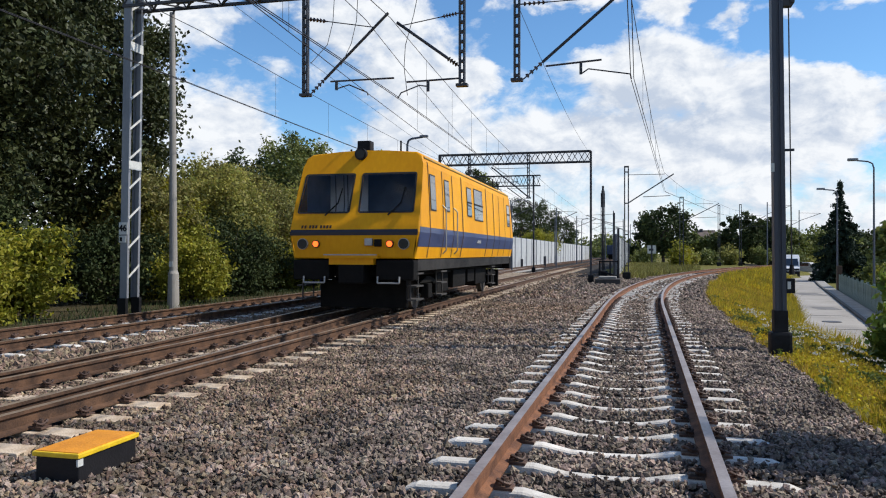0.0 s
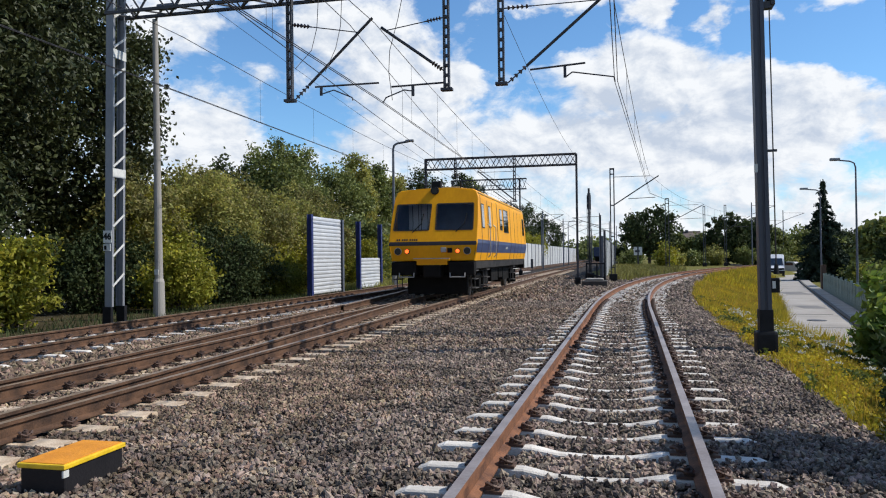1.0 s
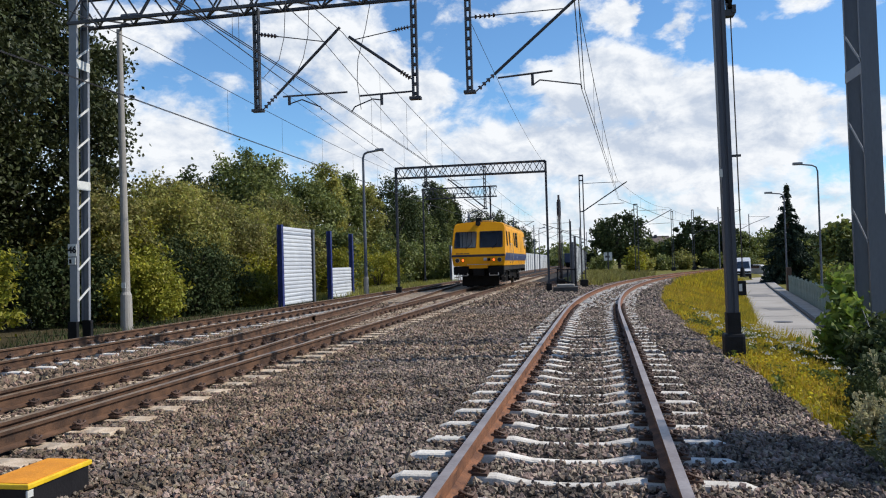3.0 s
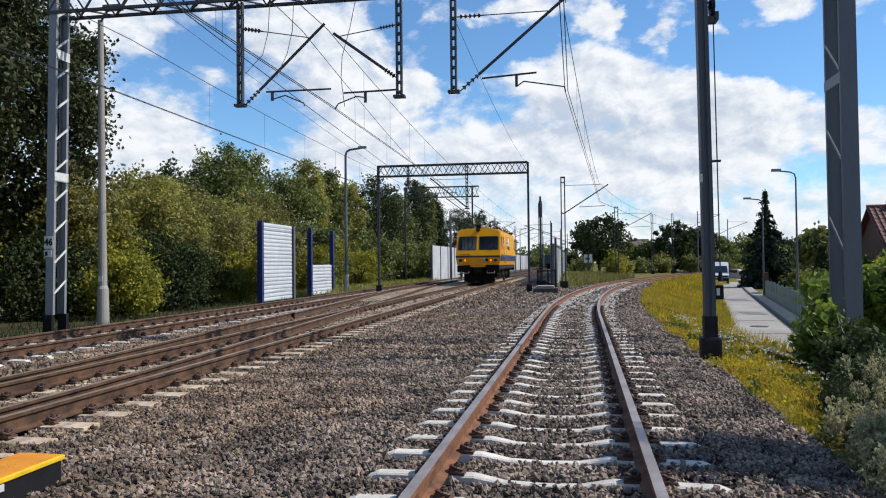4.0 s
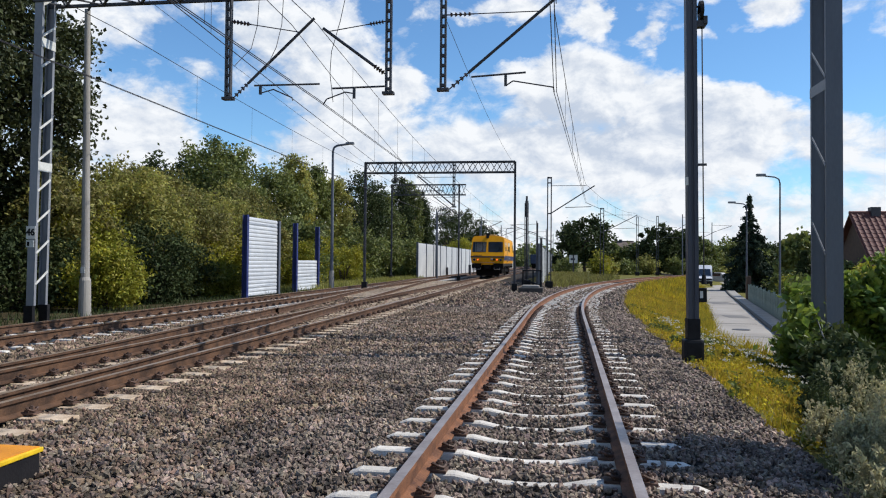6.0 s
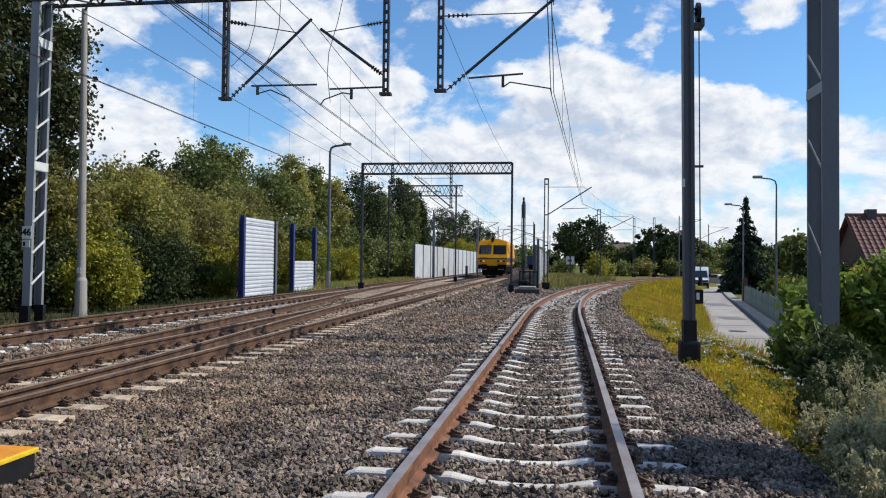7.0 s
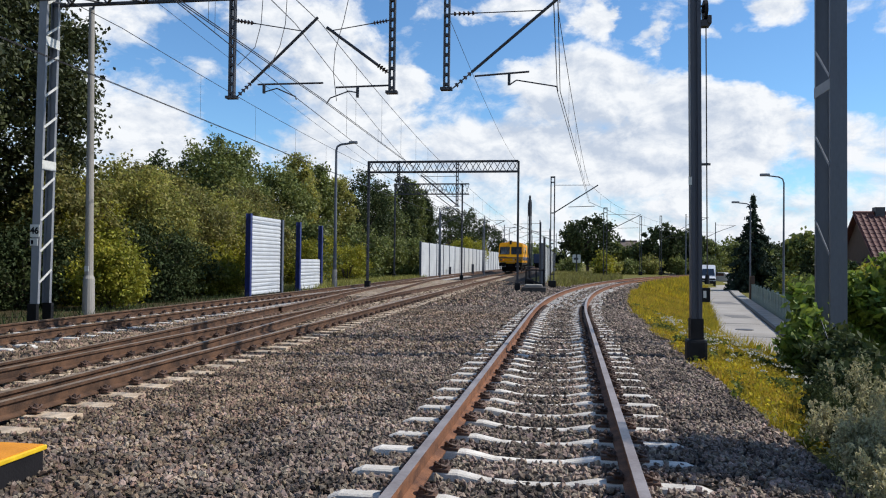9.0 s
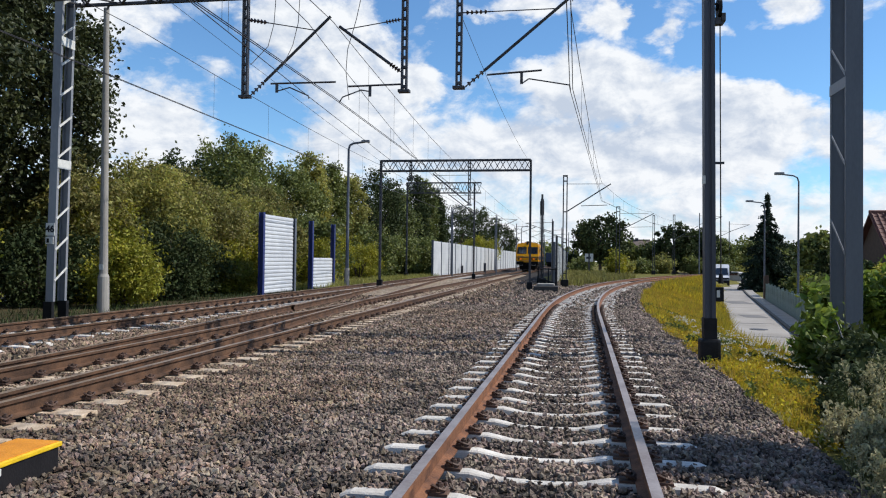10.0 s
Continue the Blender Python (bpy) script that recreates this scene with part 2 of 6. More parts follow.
M_CLEAR = clear_glass("windscreen_clear", (0.90, 0.92, 0.95))
M_CABDARK = mat("cab_dark_lining", (0.17, 0.18, 0.23), 0.7, scale=3, bump=0.05)
M_GLARE = mat("cab_blind_pale", (0.92, 0.92, 0.92), 0.8, dark=(0.86, 0.86, 0.87), scale=3, fine=30, bump=0.05)
M_GASKET = mat("window_rubber", (0.015, 0.015, 0.016), 0.7, scale=8, bump=0)
M_UNDER = mat("underframe_grime", (0.012, 0.0105, 0.0095), 0.8, dark=(0.007, 0.0065, 0.006), scale=4, fine=50, bump=0.35, spec=0.12)
M_UGREY = mat("underframe_grey", (0.062, 0.055, 0.049), 0.75, dark=(0.035, 0.031, 0.027), scale=4, fine=40, bump=0.2)
M_SOLE = mat("sole_bar_grime", (0.04, 0.036, 0.033), 0.75, dark=(0.014, 0.013, 0.012), scale=2.5, fine=30, bump=0.2, spec=0.2)
M_HAND = mat("handrail_grey", (0.42, 0.40, 0.38), 0.45, 0.3, scale=8, bump=0.05)
M_ROOFG = mat("roof_dirty_yellow", (0.55, 0.36, 0.08), 0.6, dark=(0.34, 0.24, 0.09), scale=1.2, fine=20, bump=0.1)
M_LAMPG = mat("lamp_lens", (0.022, 0.021, 0.02), 0.3, 0.2, scale=9, bump=0, spec=0.3)
M_RED = glow("tail_lamp_glow", (1.0, 0.13, 0.015), 2.2)
M_BOXTOP = mat("box_orange_lid", (0.74, 0.29, 0.02), 0.6, dark=(0.55, 0.20, 0.015), scale=5, fine=60, bump=0.25)
M_BOXEDGE = mat("box_yellow_edge", (0.85, 0.55, 0.02), 0.5, scale=6, fine=60, bump=0.1)
M_BOXBODY = mat("box_black_side", (0.016, 0.015, 0.017), 0.55, scale=6, fine=50, bump=0.15, spec=0.2)
M_ROAD = mat("road_asphalt", (0.36, 0.33, 0.295), 0.9, dark=(0.24, 0.22, 0.195), scale=0.5, fine=45, bump=0.2)
M_PATCH = mat("asphalt_patch", (0.19, 0.18, 0.175), 0.9, dark=(0.12, 0.115, 0.11), scale=1.0, fine=45, bump=0.2)
M_PAVE = mat("pavement_concrete", (0.33, 0.31, 0.28), 0.9, dark=(0.22, 0.205, 0.185), scale=1.1, fine=30, bump=0.2)
M_KERB = mat("kerb_stone", (0.075, 0.07, 0.065), 0.85, scale=3, fine=40, bump=0.2)
M_FENCE = mat("fence_green_paint", (0.24, 0.31, 0.28), 0.7, dark=(0.15, 0.20, 0.18), scale=2, fine=30, bump=0.1)
M_ROOF = mat("clay_roof_tile", (0.15, 0.055, 0.042), 0.75, dark=(0.08, 0.032, 0.028), scale=2, fine=25, bump=0.2, rand=0.2)
M_RENDER = mat("house_plaster", (0.55, 0.50, 0.42), 0.9, scale=1.2, fine=40, bump=0.2)
M_WOOD = mat("brown_boards", (0.10, 0.06, 0.04), 0.8, scale=4, fine=40, bump=0.2)
M_SIGN = mat("sign_white", (0.62, 0.62, 0.58), 0.5, scale=6, bump=0)
M_WAGON = mat("wagon_dark_blue", (0.028, 0.045, 0.095), 0.6, dark=(0.018, 0.028, 0.06), scale=1.5, fine=20, bump=0.1)
M_VAN = mat("van_white_paint", (0.75, 0.76, 0.78), 0.3, scale=2, bump=0, coat=0.4)
M_TYRE = mat("tyre_rubber", (0.02, 0.02, 0.02), 0.8, scale=9, bump=0.1)
M_BARK = mat("tree_bark", (0.10, 0.075, 0.055), 0.9, dark=(0.05, 0.038, 0.03), scale=6, fine=30, bump=0.8, streak=0.25)
M_OAK = mat("oak_leaves", (0.066, 0.076, 0.026), 0.5, dark=(0.024, 0.031, 0.013), scale=0.5, fine=3, bump=0, island=0.35, trans=0.18, spec=0.2)
M_OLIVE = mat("willow_leaves", (0.38, 0.355, 0.085), 0.55, dark=(0.18, 0.185, 0.05), scale=0.4, fine=2.5, bump=0, island=0.4, trans=0.42, spec=0.35)
M_MOSS = mat("dull_olive_leaves", (0.26, 0.235, 0.062), 0.55, dark=(0.12, 0.118, 0.036), scale=0.5, fine=3, bump=0, island=0.45, trans=0.35, spec=0.3)
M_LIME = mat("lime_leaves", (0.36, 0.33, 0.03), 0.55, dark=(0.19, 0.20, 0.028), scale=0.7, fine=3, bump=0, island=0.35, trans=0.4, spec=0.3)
M_GREEN = mat("green_leaves", (0.20, 0.225, 0.055), 0.55, dark=(0.085, 0.105, 0.032), scale=0.5, fine=3, bump=0, island=0.35, trans=0.3, spec=0.35)
# dark green leaf; on thicket bushes and verge scrub its darkness stands for shade
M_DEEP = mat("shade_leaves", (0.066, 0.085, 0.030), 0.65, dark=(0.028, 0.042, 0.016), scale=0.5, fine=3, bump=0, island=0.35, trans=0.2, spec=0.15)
M_DULLROOF = mat("dull_brown_roof", (0.16, 0.12, 0.10), 0.8, scale=2, fine=25, bump=0.2)
M_FIR = mat("spruce_needles", (0.034, 0.054, 0.032), 0.7, dark=(0.014, 0.026, 0.017), scale=0.8, fine=6, bump=0, island=0.3, trans=0.1, spec=0.2)
M_VINE = mat("creeper_leaves", (0.24, 0.31, 0.045), 0.5, dark=(0.09, 0.14, 0.025), scale=1.2, fine=5, bump=0, island=0.4, trans=0.35, spec=0.4)
M_SAGE = mat("mugwort_leaves", (0.50, 0.45, 0.25), 0.7, dark=(0.27, 0.265, 0.15), scale=2, fine=9, bump=0, island=0.35, trans=0.3, spec=0.2)
M_STRAW = mat("straw_grass", (0.60, 0.40, 0.045), 0.7, dark=(0.26, 0.19, 0.04), scale=0.9, fine=4, bump=0, island=0.4, trans=0.4, spec=0.2)
M_HERB = mat("green_herbs", (0.16, 0.19, 0.04), 0.6, dark=(0.06, 0.08, 0.02), scale=1.2, fine=5, bump=0, island=0.4, trans=0.35, spec=0.25)
M_GRASS = mat("dry_grass", (0.60, 0.44, 0.03), 0.7, dark=(0.17, 0.165, 0.03), scale=0.9, fine=4, bump=0, island=0.4, trans=0.45, spec=0.2)
M_FLOWER = mat("white_umbels", (0.70, 0.68, 0.58), 0.8, scale=9, bump=0, island=0.2, trans=0.3)


# ---- mesh helpers ----
def link(name, bm, material, parent=None, label="", smooth=False):
    me = bpy.data.meshes.new(name)
    bmesh.ops.recalc_face_normals(bm, faces=bm.faces)
    bm.to_mesh(me)
    bm.free()
    for m in material if isinstance(material, (list, tuple)) else [material]:
        me.materials.append(m)
    if smooth:
        me.shade_smooth()
    ob = new(name, me)
    ob.parent = parent
    if label:
        ob["label"] = label
    return ob


def part(name, bm, material, parent, label="", smooth=False):
    return link(name, bm, material, parent, label, smooth)


def thing(name, at, label, category, group="", kind="", turn=0):
    e = new(name)
    e.empty_display_size = 0.2
    e.matrix_basis = pose(*at, 0, 0, turn)
    return tagged(e, label, category, group, kind)


def place(mesh_ob, parent, m, name=None):
    """Another piece on the same mesh."""
    o = new(name or mesh_ob.name.split(".")[0], mesh_ob.data)
    o.parent = parent
    o.matrix_basis = m
    return o


def box(bm, x0, x1, y0, y1, z0, z1, bevel=0.0, idx=0):
    r = bmesh.ops.create_cube(bm, size=1.0, matrix=Matrix.Translation(((x0 + x1) / 2, (y0 + y1) / 2, (z0 + z1) / 2)) @ Matrix.Diagonal((abs(x1 - x0), abs(y1 - y0), abs(z1 - z0), 1)))
    fs = {f for v in r["verts"] for f in v.link_faces}
    for f in fs:
        f.material_index = idx
    if bevel:
        es = {e for v in r["verts"] for e in v.link_edges}
        bmesh.ops.bevel(bm, geom=list(es), offset=bevel, segments=2, profile=0.6, affect="EDGES")
    return bm


def nbox(*a, bevel=0.0):
    return box(bmesh.new(), *a, bevel=bevel)


def rod(bm, p, q, r, r2=None, seg=8):
    p, q = Vector(p), Vector(q)
    d = q - p
    m = Matrix.Translation((p + q) / 2) @ d.to_track_quat("Z", "Y").to_matrix().to_4x4()
    bmesh.ops.create_cone(bm, cap_ends=True, segments=seg, radius1=r, radius2=r if r2 is None else r2, depth=max(d.length, 1e-4), matrix=m)
    return bm


def rods(pts, r, seg=6, bm=None):
    bm = bm or bmesh.new()
    for a, b in zip(pts, pts[1:]):
        rod(bm, a, b, r, seg=seg)
    return bm


def bar(bm, p, q, w, t, side=(0, 1, 0)):
    """A flat bar from p to q, w wide across and t thick along side."""
    p, q, s = Vector(p), Vector(q), Vector(side).normalized()
    d = (q - p).normalized()
    c = d.cross(s).normalized()
    vs = [bm.verts.new(e + c * (w / 2 * a) + s * (t / 2 * b)) for e in (p, q) for a, b in ((-1, -1), (1, -1), (1, 1), (-1, 1))]
    for f in ((0, 1, 2, 3), (7, 6, 5, 4), (0, 4, 5, 1), (1, 5, 6, 2), (2, 6, 7, 3), (3, 7, 4, 0)):
        bm.faces.new([vs[i] for i in f])
    return bm


def sweep(bm, outline, stations, idx=None):
    """Draws a closed outline (x, z) along stations (x, y, z, heading slope dx/dy)."""
    rings = []
    for sx, sy, sz, slope in stations:
        c = 1 / math.sqrt(1 + slope * slope)
        rings.append([bm.verts.new((sx + u * c, sy - u * slope * c, sz + v)) for u, v in outline])
    n = len(outline)
    for a, b in zip(rings, rings[1:]):
        for i in range(n):
            f = bm.faces.new((a[i], a[(i + 1) % n], b[(i + 1) % n], b[i]))
            if idx:
                f.material_index = idx[i]
    bm.faces.new(rings[0])
    bm.faces.new(rings[-1][::-1])
    return bm


def raw(name, verts, faces, material, parent=None):
    me = bpy.data.meshes.new(name)
    me.from_pydata(verts, [], faces)
    for m in material if isinstance(material, (list, tuple)) else [material]:
        me.materials.append(m)
    ob = new(name, me)
    ob.parent = parent
    return ob


def fast_mesh(name, verts, quads, material, parent=None):
    """verts (n, 3) and quads (m, k) as numpy arrays."""
    me = bpy.data.meshes.new(name)
    nv, (nf, k) = len(verts), quads.shape
    me.vertices.add(nv)
    me.vertices.foreach_set("co", verts.astype(np.float32).ravel())
    me.loops.add(nf * k)
    me.loops.foreach_set("vertex_index", quads.astype(np.int32).ravel())
    me.polygons.add(nf)
    me.polygons.foreach_set("loop_start", np.arange(0, nf * k, k, dtype=np.int32))
    me.update(calc_edges=True)
    me.validate()
    me.shade_flat()
    me.materials.append(material)
    ob = new(name, me)
    ob.parent = parent
    return ob


# ---- plan ----
RAIL_TOP = 0.17
MAIN_X, FAR_X, HALF = -5.92, -10.2, 0.75
PORTAL_Y = 16.5
SLEEPER_Y0 = -2.3


def bend(y):
    """The main line leans slightly to the east with distance."""
    return 8.5e-5 * max(0.0, y) ** 2


def near_x(y):
    return -0.30 + 0.022 * y + (0.00277 * (y - 20) ** 2 if y > 20 else 0.0)


def near_slope(y):
    return 0.022 + (0.00554 * (y - 20) if y > 20 else 0.0)


CROSS = [(-12, 0.05), (0, 0.22), (8, 0.36), (10.5, 0.44), (13, 0.62), (16.5, 0.92), (21, 1.25), (28.8, 1.85), (34, 2.28), (45, 3.2), (54, 3.9), (60, 4.2), (66, 4.28)]


def cross_x(y):
    return MAIN_X + bend(y) - float(np.interp(y, [a for a, b in CROSS], [b for a, b in CROSS]))


def road_x(y):
    """The road's kerb, on the side of the gardens."""
    return 8.04 + 0.18 * (y - 28.3) + (0.0009 * (y - 61) ** 2 if y > 61 else 0) + (0.04 * (28 - y) ** 2 if y < 28 else 0)


def ground_z(x, y):
    u = x - near_x(min(max(y, 0), 90))
    e = float(np.interp(u, [1.5, 1.9, 2.7, 3.6, 5.2, 6.5], [-0.055, -0.08, -0.18, -0.40, -0.92, -1.1]))
    if y > 55:
        e *= max(0.25, 1 - (y - 55) / 60)
    if x > road_x(y) - 3.1 and y > 12:
        e = min(e, -1.1)
    w = float(np.interp(x, [-60, -14, -12.2, -11.6], [-0.6, -0.12, -0.02, -0.055]))
    return min(e, w) if x > -11 else w


# ---- ground ----
def build_ground():
    xs = [-2500, -900, -400, -180, -90, -60, -40, -28, -20, -16, -14, -13] + [round(-12.4 + 0.4 * i, 2) for i in range(32)] + [round(0.4 + 0.2 * i, 2) for i in range(56)] + [12, 13, 15, 18, 22, 28, 36, 48, 70, 120, 250, 600, 2500]
    ys = [-2500, -600, -150, -50, -20, -10, -5] + [round(-3 + 0.6 * i, 2) for i in range(60)] + [round(33.5 + 1.5 * i, 2) for i in range(30)] + [80, 85, 90, 96, 104, 115, 130, 160, 200, 300, 500, 1000, 2500]
    verts = [(x, y, ground_z(x, y)) for y in ys for x in xs]
    n = len(xs)
    faces = [(j * n + i, j * n + i + 1, (j + 1) * n + i + 1, (j + 1) * n + i) for j in range(len(ys) - 1) for i in range(n - 1)]
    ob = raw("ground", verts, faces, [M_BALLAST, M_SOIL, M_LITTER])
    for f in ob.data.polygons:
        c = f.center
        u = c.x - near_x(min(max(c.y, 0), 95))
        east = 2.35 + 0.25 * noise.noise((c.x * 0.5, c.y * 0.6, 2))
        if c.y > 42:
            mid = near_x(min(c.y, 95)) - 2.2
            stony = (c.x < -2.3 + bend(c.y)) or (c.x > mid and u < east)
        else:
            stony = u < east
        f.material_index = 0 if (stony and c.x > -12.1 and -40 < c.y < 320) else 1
        if -30 < c.x < -12.1 and -10 < c.y < 34 + 3 * noise.noise((c.x * 0.4, c.y * 0.3, 5)):
            f.material_index = 2
    ob.data.shade_smooth()
    return tagged(ob, "railway ground of brown stone ballast with dry grassy verges", "ground", kind="structure")


build_ground()


def stones(name, spots, size, label, material=M_STONE):
    """Loose crushed stones: squashed, jittered six-corner chips."""
    n = len(spots)
    rng = np.random.default_rng(len(name) + n)
    chip = np.array([(1, 1, -0.5), (-1, 0.9, -0.6), (0, -1.1, -0.5), (0.9, -0.6, 0.6), (-0.9, -0.5, 0.6), (0, 1, 0.7)])
    v = chip[None] * rng.uniform(0.6, 1.25, (n, 6, 3)) * rng.uniform(0.75, 1.3, (n, 1, 3))
    a = rng.uniform(0, 2 * math.pi, (n, 3))
    for ax in range(3):
        i, j = (ax + 1) % 3, (ax + 2) % 3
        c, s = np.cos(a[:, ax])[:, None], np.sin(a[:, ax])[:, None]
        p, q = v[:, :, i].copy(), v[:, :, j].copy()
        v[:, :, i], v[:, :, j] = p * c - q * s, p * s + q * c
    sz = size * rng.uniform(0.6, 1.3, n)
    v = v * sz[:, None, None] + np.asarray(spots)[:, None, :]
    tri = np.array([(0, 2, 1), (3, 5, 4), (0, 3, 2), (2, 3, 4), (2, 4, 1), (1, 4, 5), (1, 5, 0), (0, 5, 3)])
    q = (tri[None] + (np.arange(n) * 6)[:, None, None]).reshape(-1, 3)
    ob = fast_mesh(name, v.reshape(-1, 3), q, material)
    return tagged(ob, label, "ballast", kind="stuff")


def ballast_spots(n, y0, y1, west, east, seed, lift=0.0):
    rng = np.random.default_rng(seed)
    out = []
    while len(out) < n:
        y = rng.uniform(y0, y1)
        x = rng.uniform(west, near_x(y) + east)
        u = abs(x - near_x(y))
        if abs(u - HALF) < 0.10 or min(abs(abs(x - MAIN_X) - HALF), abs(abs(x - FAR_X) - HALF)) < 0.09:
            continue
        dz = rng.uniform(-0.018, 0.028)
        m = abs(x - MAIN_X)
        if 0.8 < m < 1.32:
            # the timber ends beside the main rails stay clear too
            k = ((y - 2.0) % 0.6) / 0.6
            if min(k, 1 - k) * 0.6 < 0.13:
                continue
        if u < 1.36:
            # the beds between the sleepers lie a little lower, their tops stay clear
            k = ((y - SLEEPER_Y0 - (x - near_x(y)) * 0.02) % 0.6) / 0.6
            if min(k, 1 - k) * 0.6 < 0.076 and rng.uniform() > 0.03:
                continue
            dz += 0.012 if u > 0.82 else (-0.008 if u < 0.5 else 0.003)
        elif u < 1.9:
            dz += 0.014
        out.append((x, y, ground_z(x, y) + dz + lift))
    return out


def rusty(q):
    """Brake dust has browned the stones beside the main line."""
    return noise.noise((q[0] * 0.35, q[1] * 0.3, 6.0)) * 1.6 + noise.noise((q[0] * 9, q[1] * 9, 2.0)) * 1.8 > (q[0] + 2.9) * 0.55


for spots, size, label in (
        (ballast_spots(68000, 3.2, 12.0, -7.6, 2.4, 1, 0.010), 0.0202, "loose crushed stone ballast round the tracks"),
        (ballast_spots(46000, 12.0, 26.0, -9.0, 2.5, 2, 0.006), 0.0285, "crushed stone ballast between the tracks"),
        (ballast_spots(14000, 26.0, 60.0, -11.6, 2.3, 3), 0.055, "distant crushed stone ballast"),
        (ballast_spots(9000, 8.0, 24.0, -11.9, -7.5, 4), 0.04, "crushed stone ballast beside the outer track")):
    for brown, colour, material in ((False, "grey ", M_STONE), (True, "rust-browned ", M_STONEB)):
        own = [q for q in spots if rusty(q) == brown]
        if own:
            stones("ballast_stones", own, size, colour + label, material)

# ---- tracks ----
RAIL = [(-0.036, 0), (-0.036, -0.032), (-0.012, -0.048), (-0.010, -0.135), (-0.072, -0.155), (-0.072, -0.17), (0.072, -0.17), (0.072, -0.155), (0.010, -0.135), (0.012, -0.048), (0.036, -0.032), (0.036, 0)]
RAIL_IDX = [0] * 11 + [1]


def rail(parent, xf, off, ys, mats, label=""):
    st = []
    for y in ys:
        e = 0.05
        slope = (xf(y + e) - xf(y - e)) / (2 * e)
        c = 1 / math.sqrt(1 + slope * slope)
        st.append((xf(y) + off * c, y - off * slope * c, RAIL_TOP, slope))
    return part("rail", sweep(bmesh.new(), RAIL, st, RAIL_IDX), mats, parent, label)


def sleeper_mesh(wooden=False):
    """Concrete sleeper: raised shoulders under the rails, a dip between them."""
    bm = bmesh.new()
    if wooden:
        return box(bm, -1.3, 1.3, -0.13, 0.13, -0.16, -0.012, bevel=0.012)
    prof = [(-1.3, -0.03), (-1.22, 0.0), (-0.5, 0.006), (-0.28, -0.035), (0.0, -0.045), (0.28, -0.035), (0.5, 0.006), (1.22, 0.0), (1.3, -0.03)]
    rows = []
    for x, z in prof:
        w = 0.066 if abs(x) > 0.45 else 0.052
        rows.append([bm.verts.new(p) for p in ((x, -w - 0.03, -0.19), (x, -w, z - 0.012), (x, -w + 0.015, z), (x, w - 0.015, z), (x, w, z - 0.012), (x, w + 0.03, -0.19))])
    for a, b in zip(rows, rows[1:]):
        for i in range(5):
            bm.faces.new((a[i], a[i + 1], b[i + 1], b[i]))
    bm.faces.new(rows[0]), bm.faces.new(rows[-1][::-1])
    return bm


def clip_mesh():
    """Rail fastening: base plate, bolt with nut and a coiled spring washer."""
    bm = bmesh.new()
    box(bm, -0.06, 0.06, -0.06, 0.06, 0.0, 0.018)
    rod(bm, (0, 0, 0.02), (0, 0, 0.085), 0.014, seg=6)
    rod(bm, (0, 0, 0.05), (0, 0, 0.072), 0.027, seg=6)
    ring = [(0.052 * math.cos(a), 0.05 * math.sin(a), 0.05 + 0.014 * math.sin(2 * a)) for a in [i * math.pi / 4 for i in range(9)]]
    rods(ring, 0.012, 5, bm)
    box(bm, -0.06, -0.015, -0.035, 0.035, 0.02, 0.04)
    return bm


clip_proto = link("fastening", clip_mesh(), M_CLIP)
CLIP_DATA = clip_proto.data
bpy.data.objects.remove(clip_proto)


def track(name, xf, ys, mats, sleepers, wooden, label, clips=(0, 0), both=True):
    base = thing(name, (0, 0, 0), label, "railway track", kind="structure")
    rail(base, xf, -HALF, ys, mats)
    rail(base, xf, HALF, ys, mats)
    first = None
    rng = random.Random(len(name))
    for y in sleepers:
        e = 0.05
        ang = -math.degrees(math.atan((xf(y + e) - xf(y - e)) / (2 * e)))
        m = pose(xf(y) + rng.uniform(-0.02, 0.02), y, rng.uniform(-0.006, 0.004), 0, rng.uniform(-0.3, 0.3), ang + rng.uniform(-0.8, 0.8))
        if first is None:
            first = part("sleeper", sleeper_mesh(wooden), M_WOODSL if wooden else M_CONC, base)
            first.matrix_basis = m
        else:
            place(first, base, m)
        if clips[0] <= y <= clips[1]:
            for s in ((-HALF - 0.125, -HALF + 0.125, HALF - 0.125, HALF + 0.125) if both else (-HALF + 0.125, HALF + 0.125)):
                o = new("fastening", CLIP_DATA)
                o.parent = base
                o.matrix_basis = m @ pose(s, 0, 0.006, 0, 0, 180 if s in (-HALF - 0.125, HALF - 0.125) else 0)
    return base


def steps(a, b, d):
    return [a + d * i for i in range(int((b - a) / d) + 1)]


near_ys = steps(-6, 20, 2.0) + steps(21.5, 98, 1.5)
track("near_track", near_x, near_ys, [M_RUST, M_RAILTOP], steps(SLEEPER_Y0, 60, 0.6), False, "single curved railway track with rusty rails on pale concrete sleepers", clips=(3, 26))
main_ys = steps(-10, 40, 5) + steps(50, 340, 12)
track("main_track", lambda y: MAIN_X + bend(y), main_ys, [M_RAILBROWN, M_RAILDULL], steps(2.0, 80, 0.6), True, "straight railway track with brown rails on ballast", clips=(4, 34))
track("outer_track", lambda y: FAR_X + bend(y), main_ys, [M_RAILBROWN, M_RAILDULL], steps(6.0, 78, 0.6), False, "outer railway track with brown rails along the bushes", clips=(9, 30), both=False)


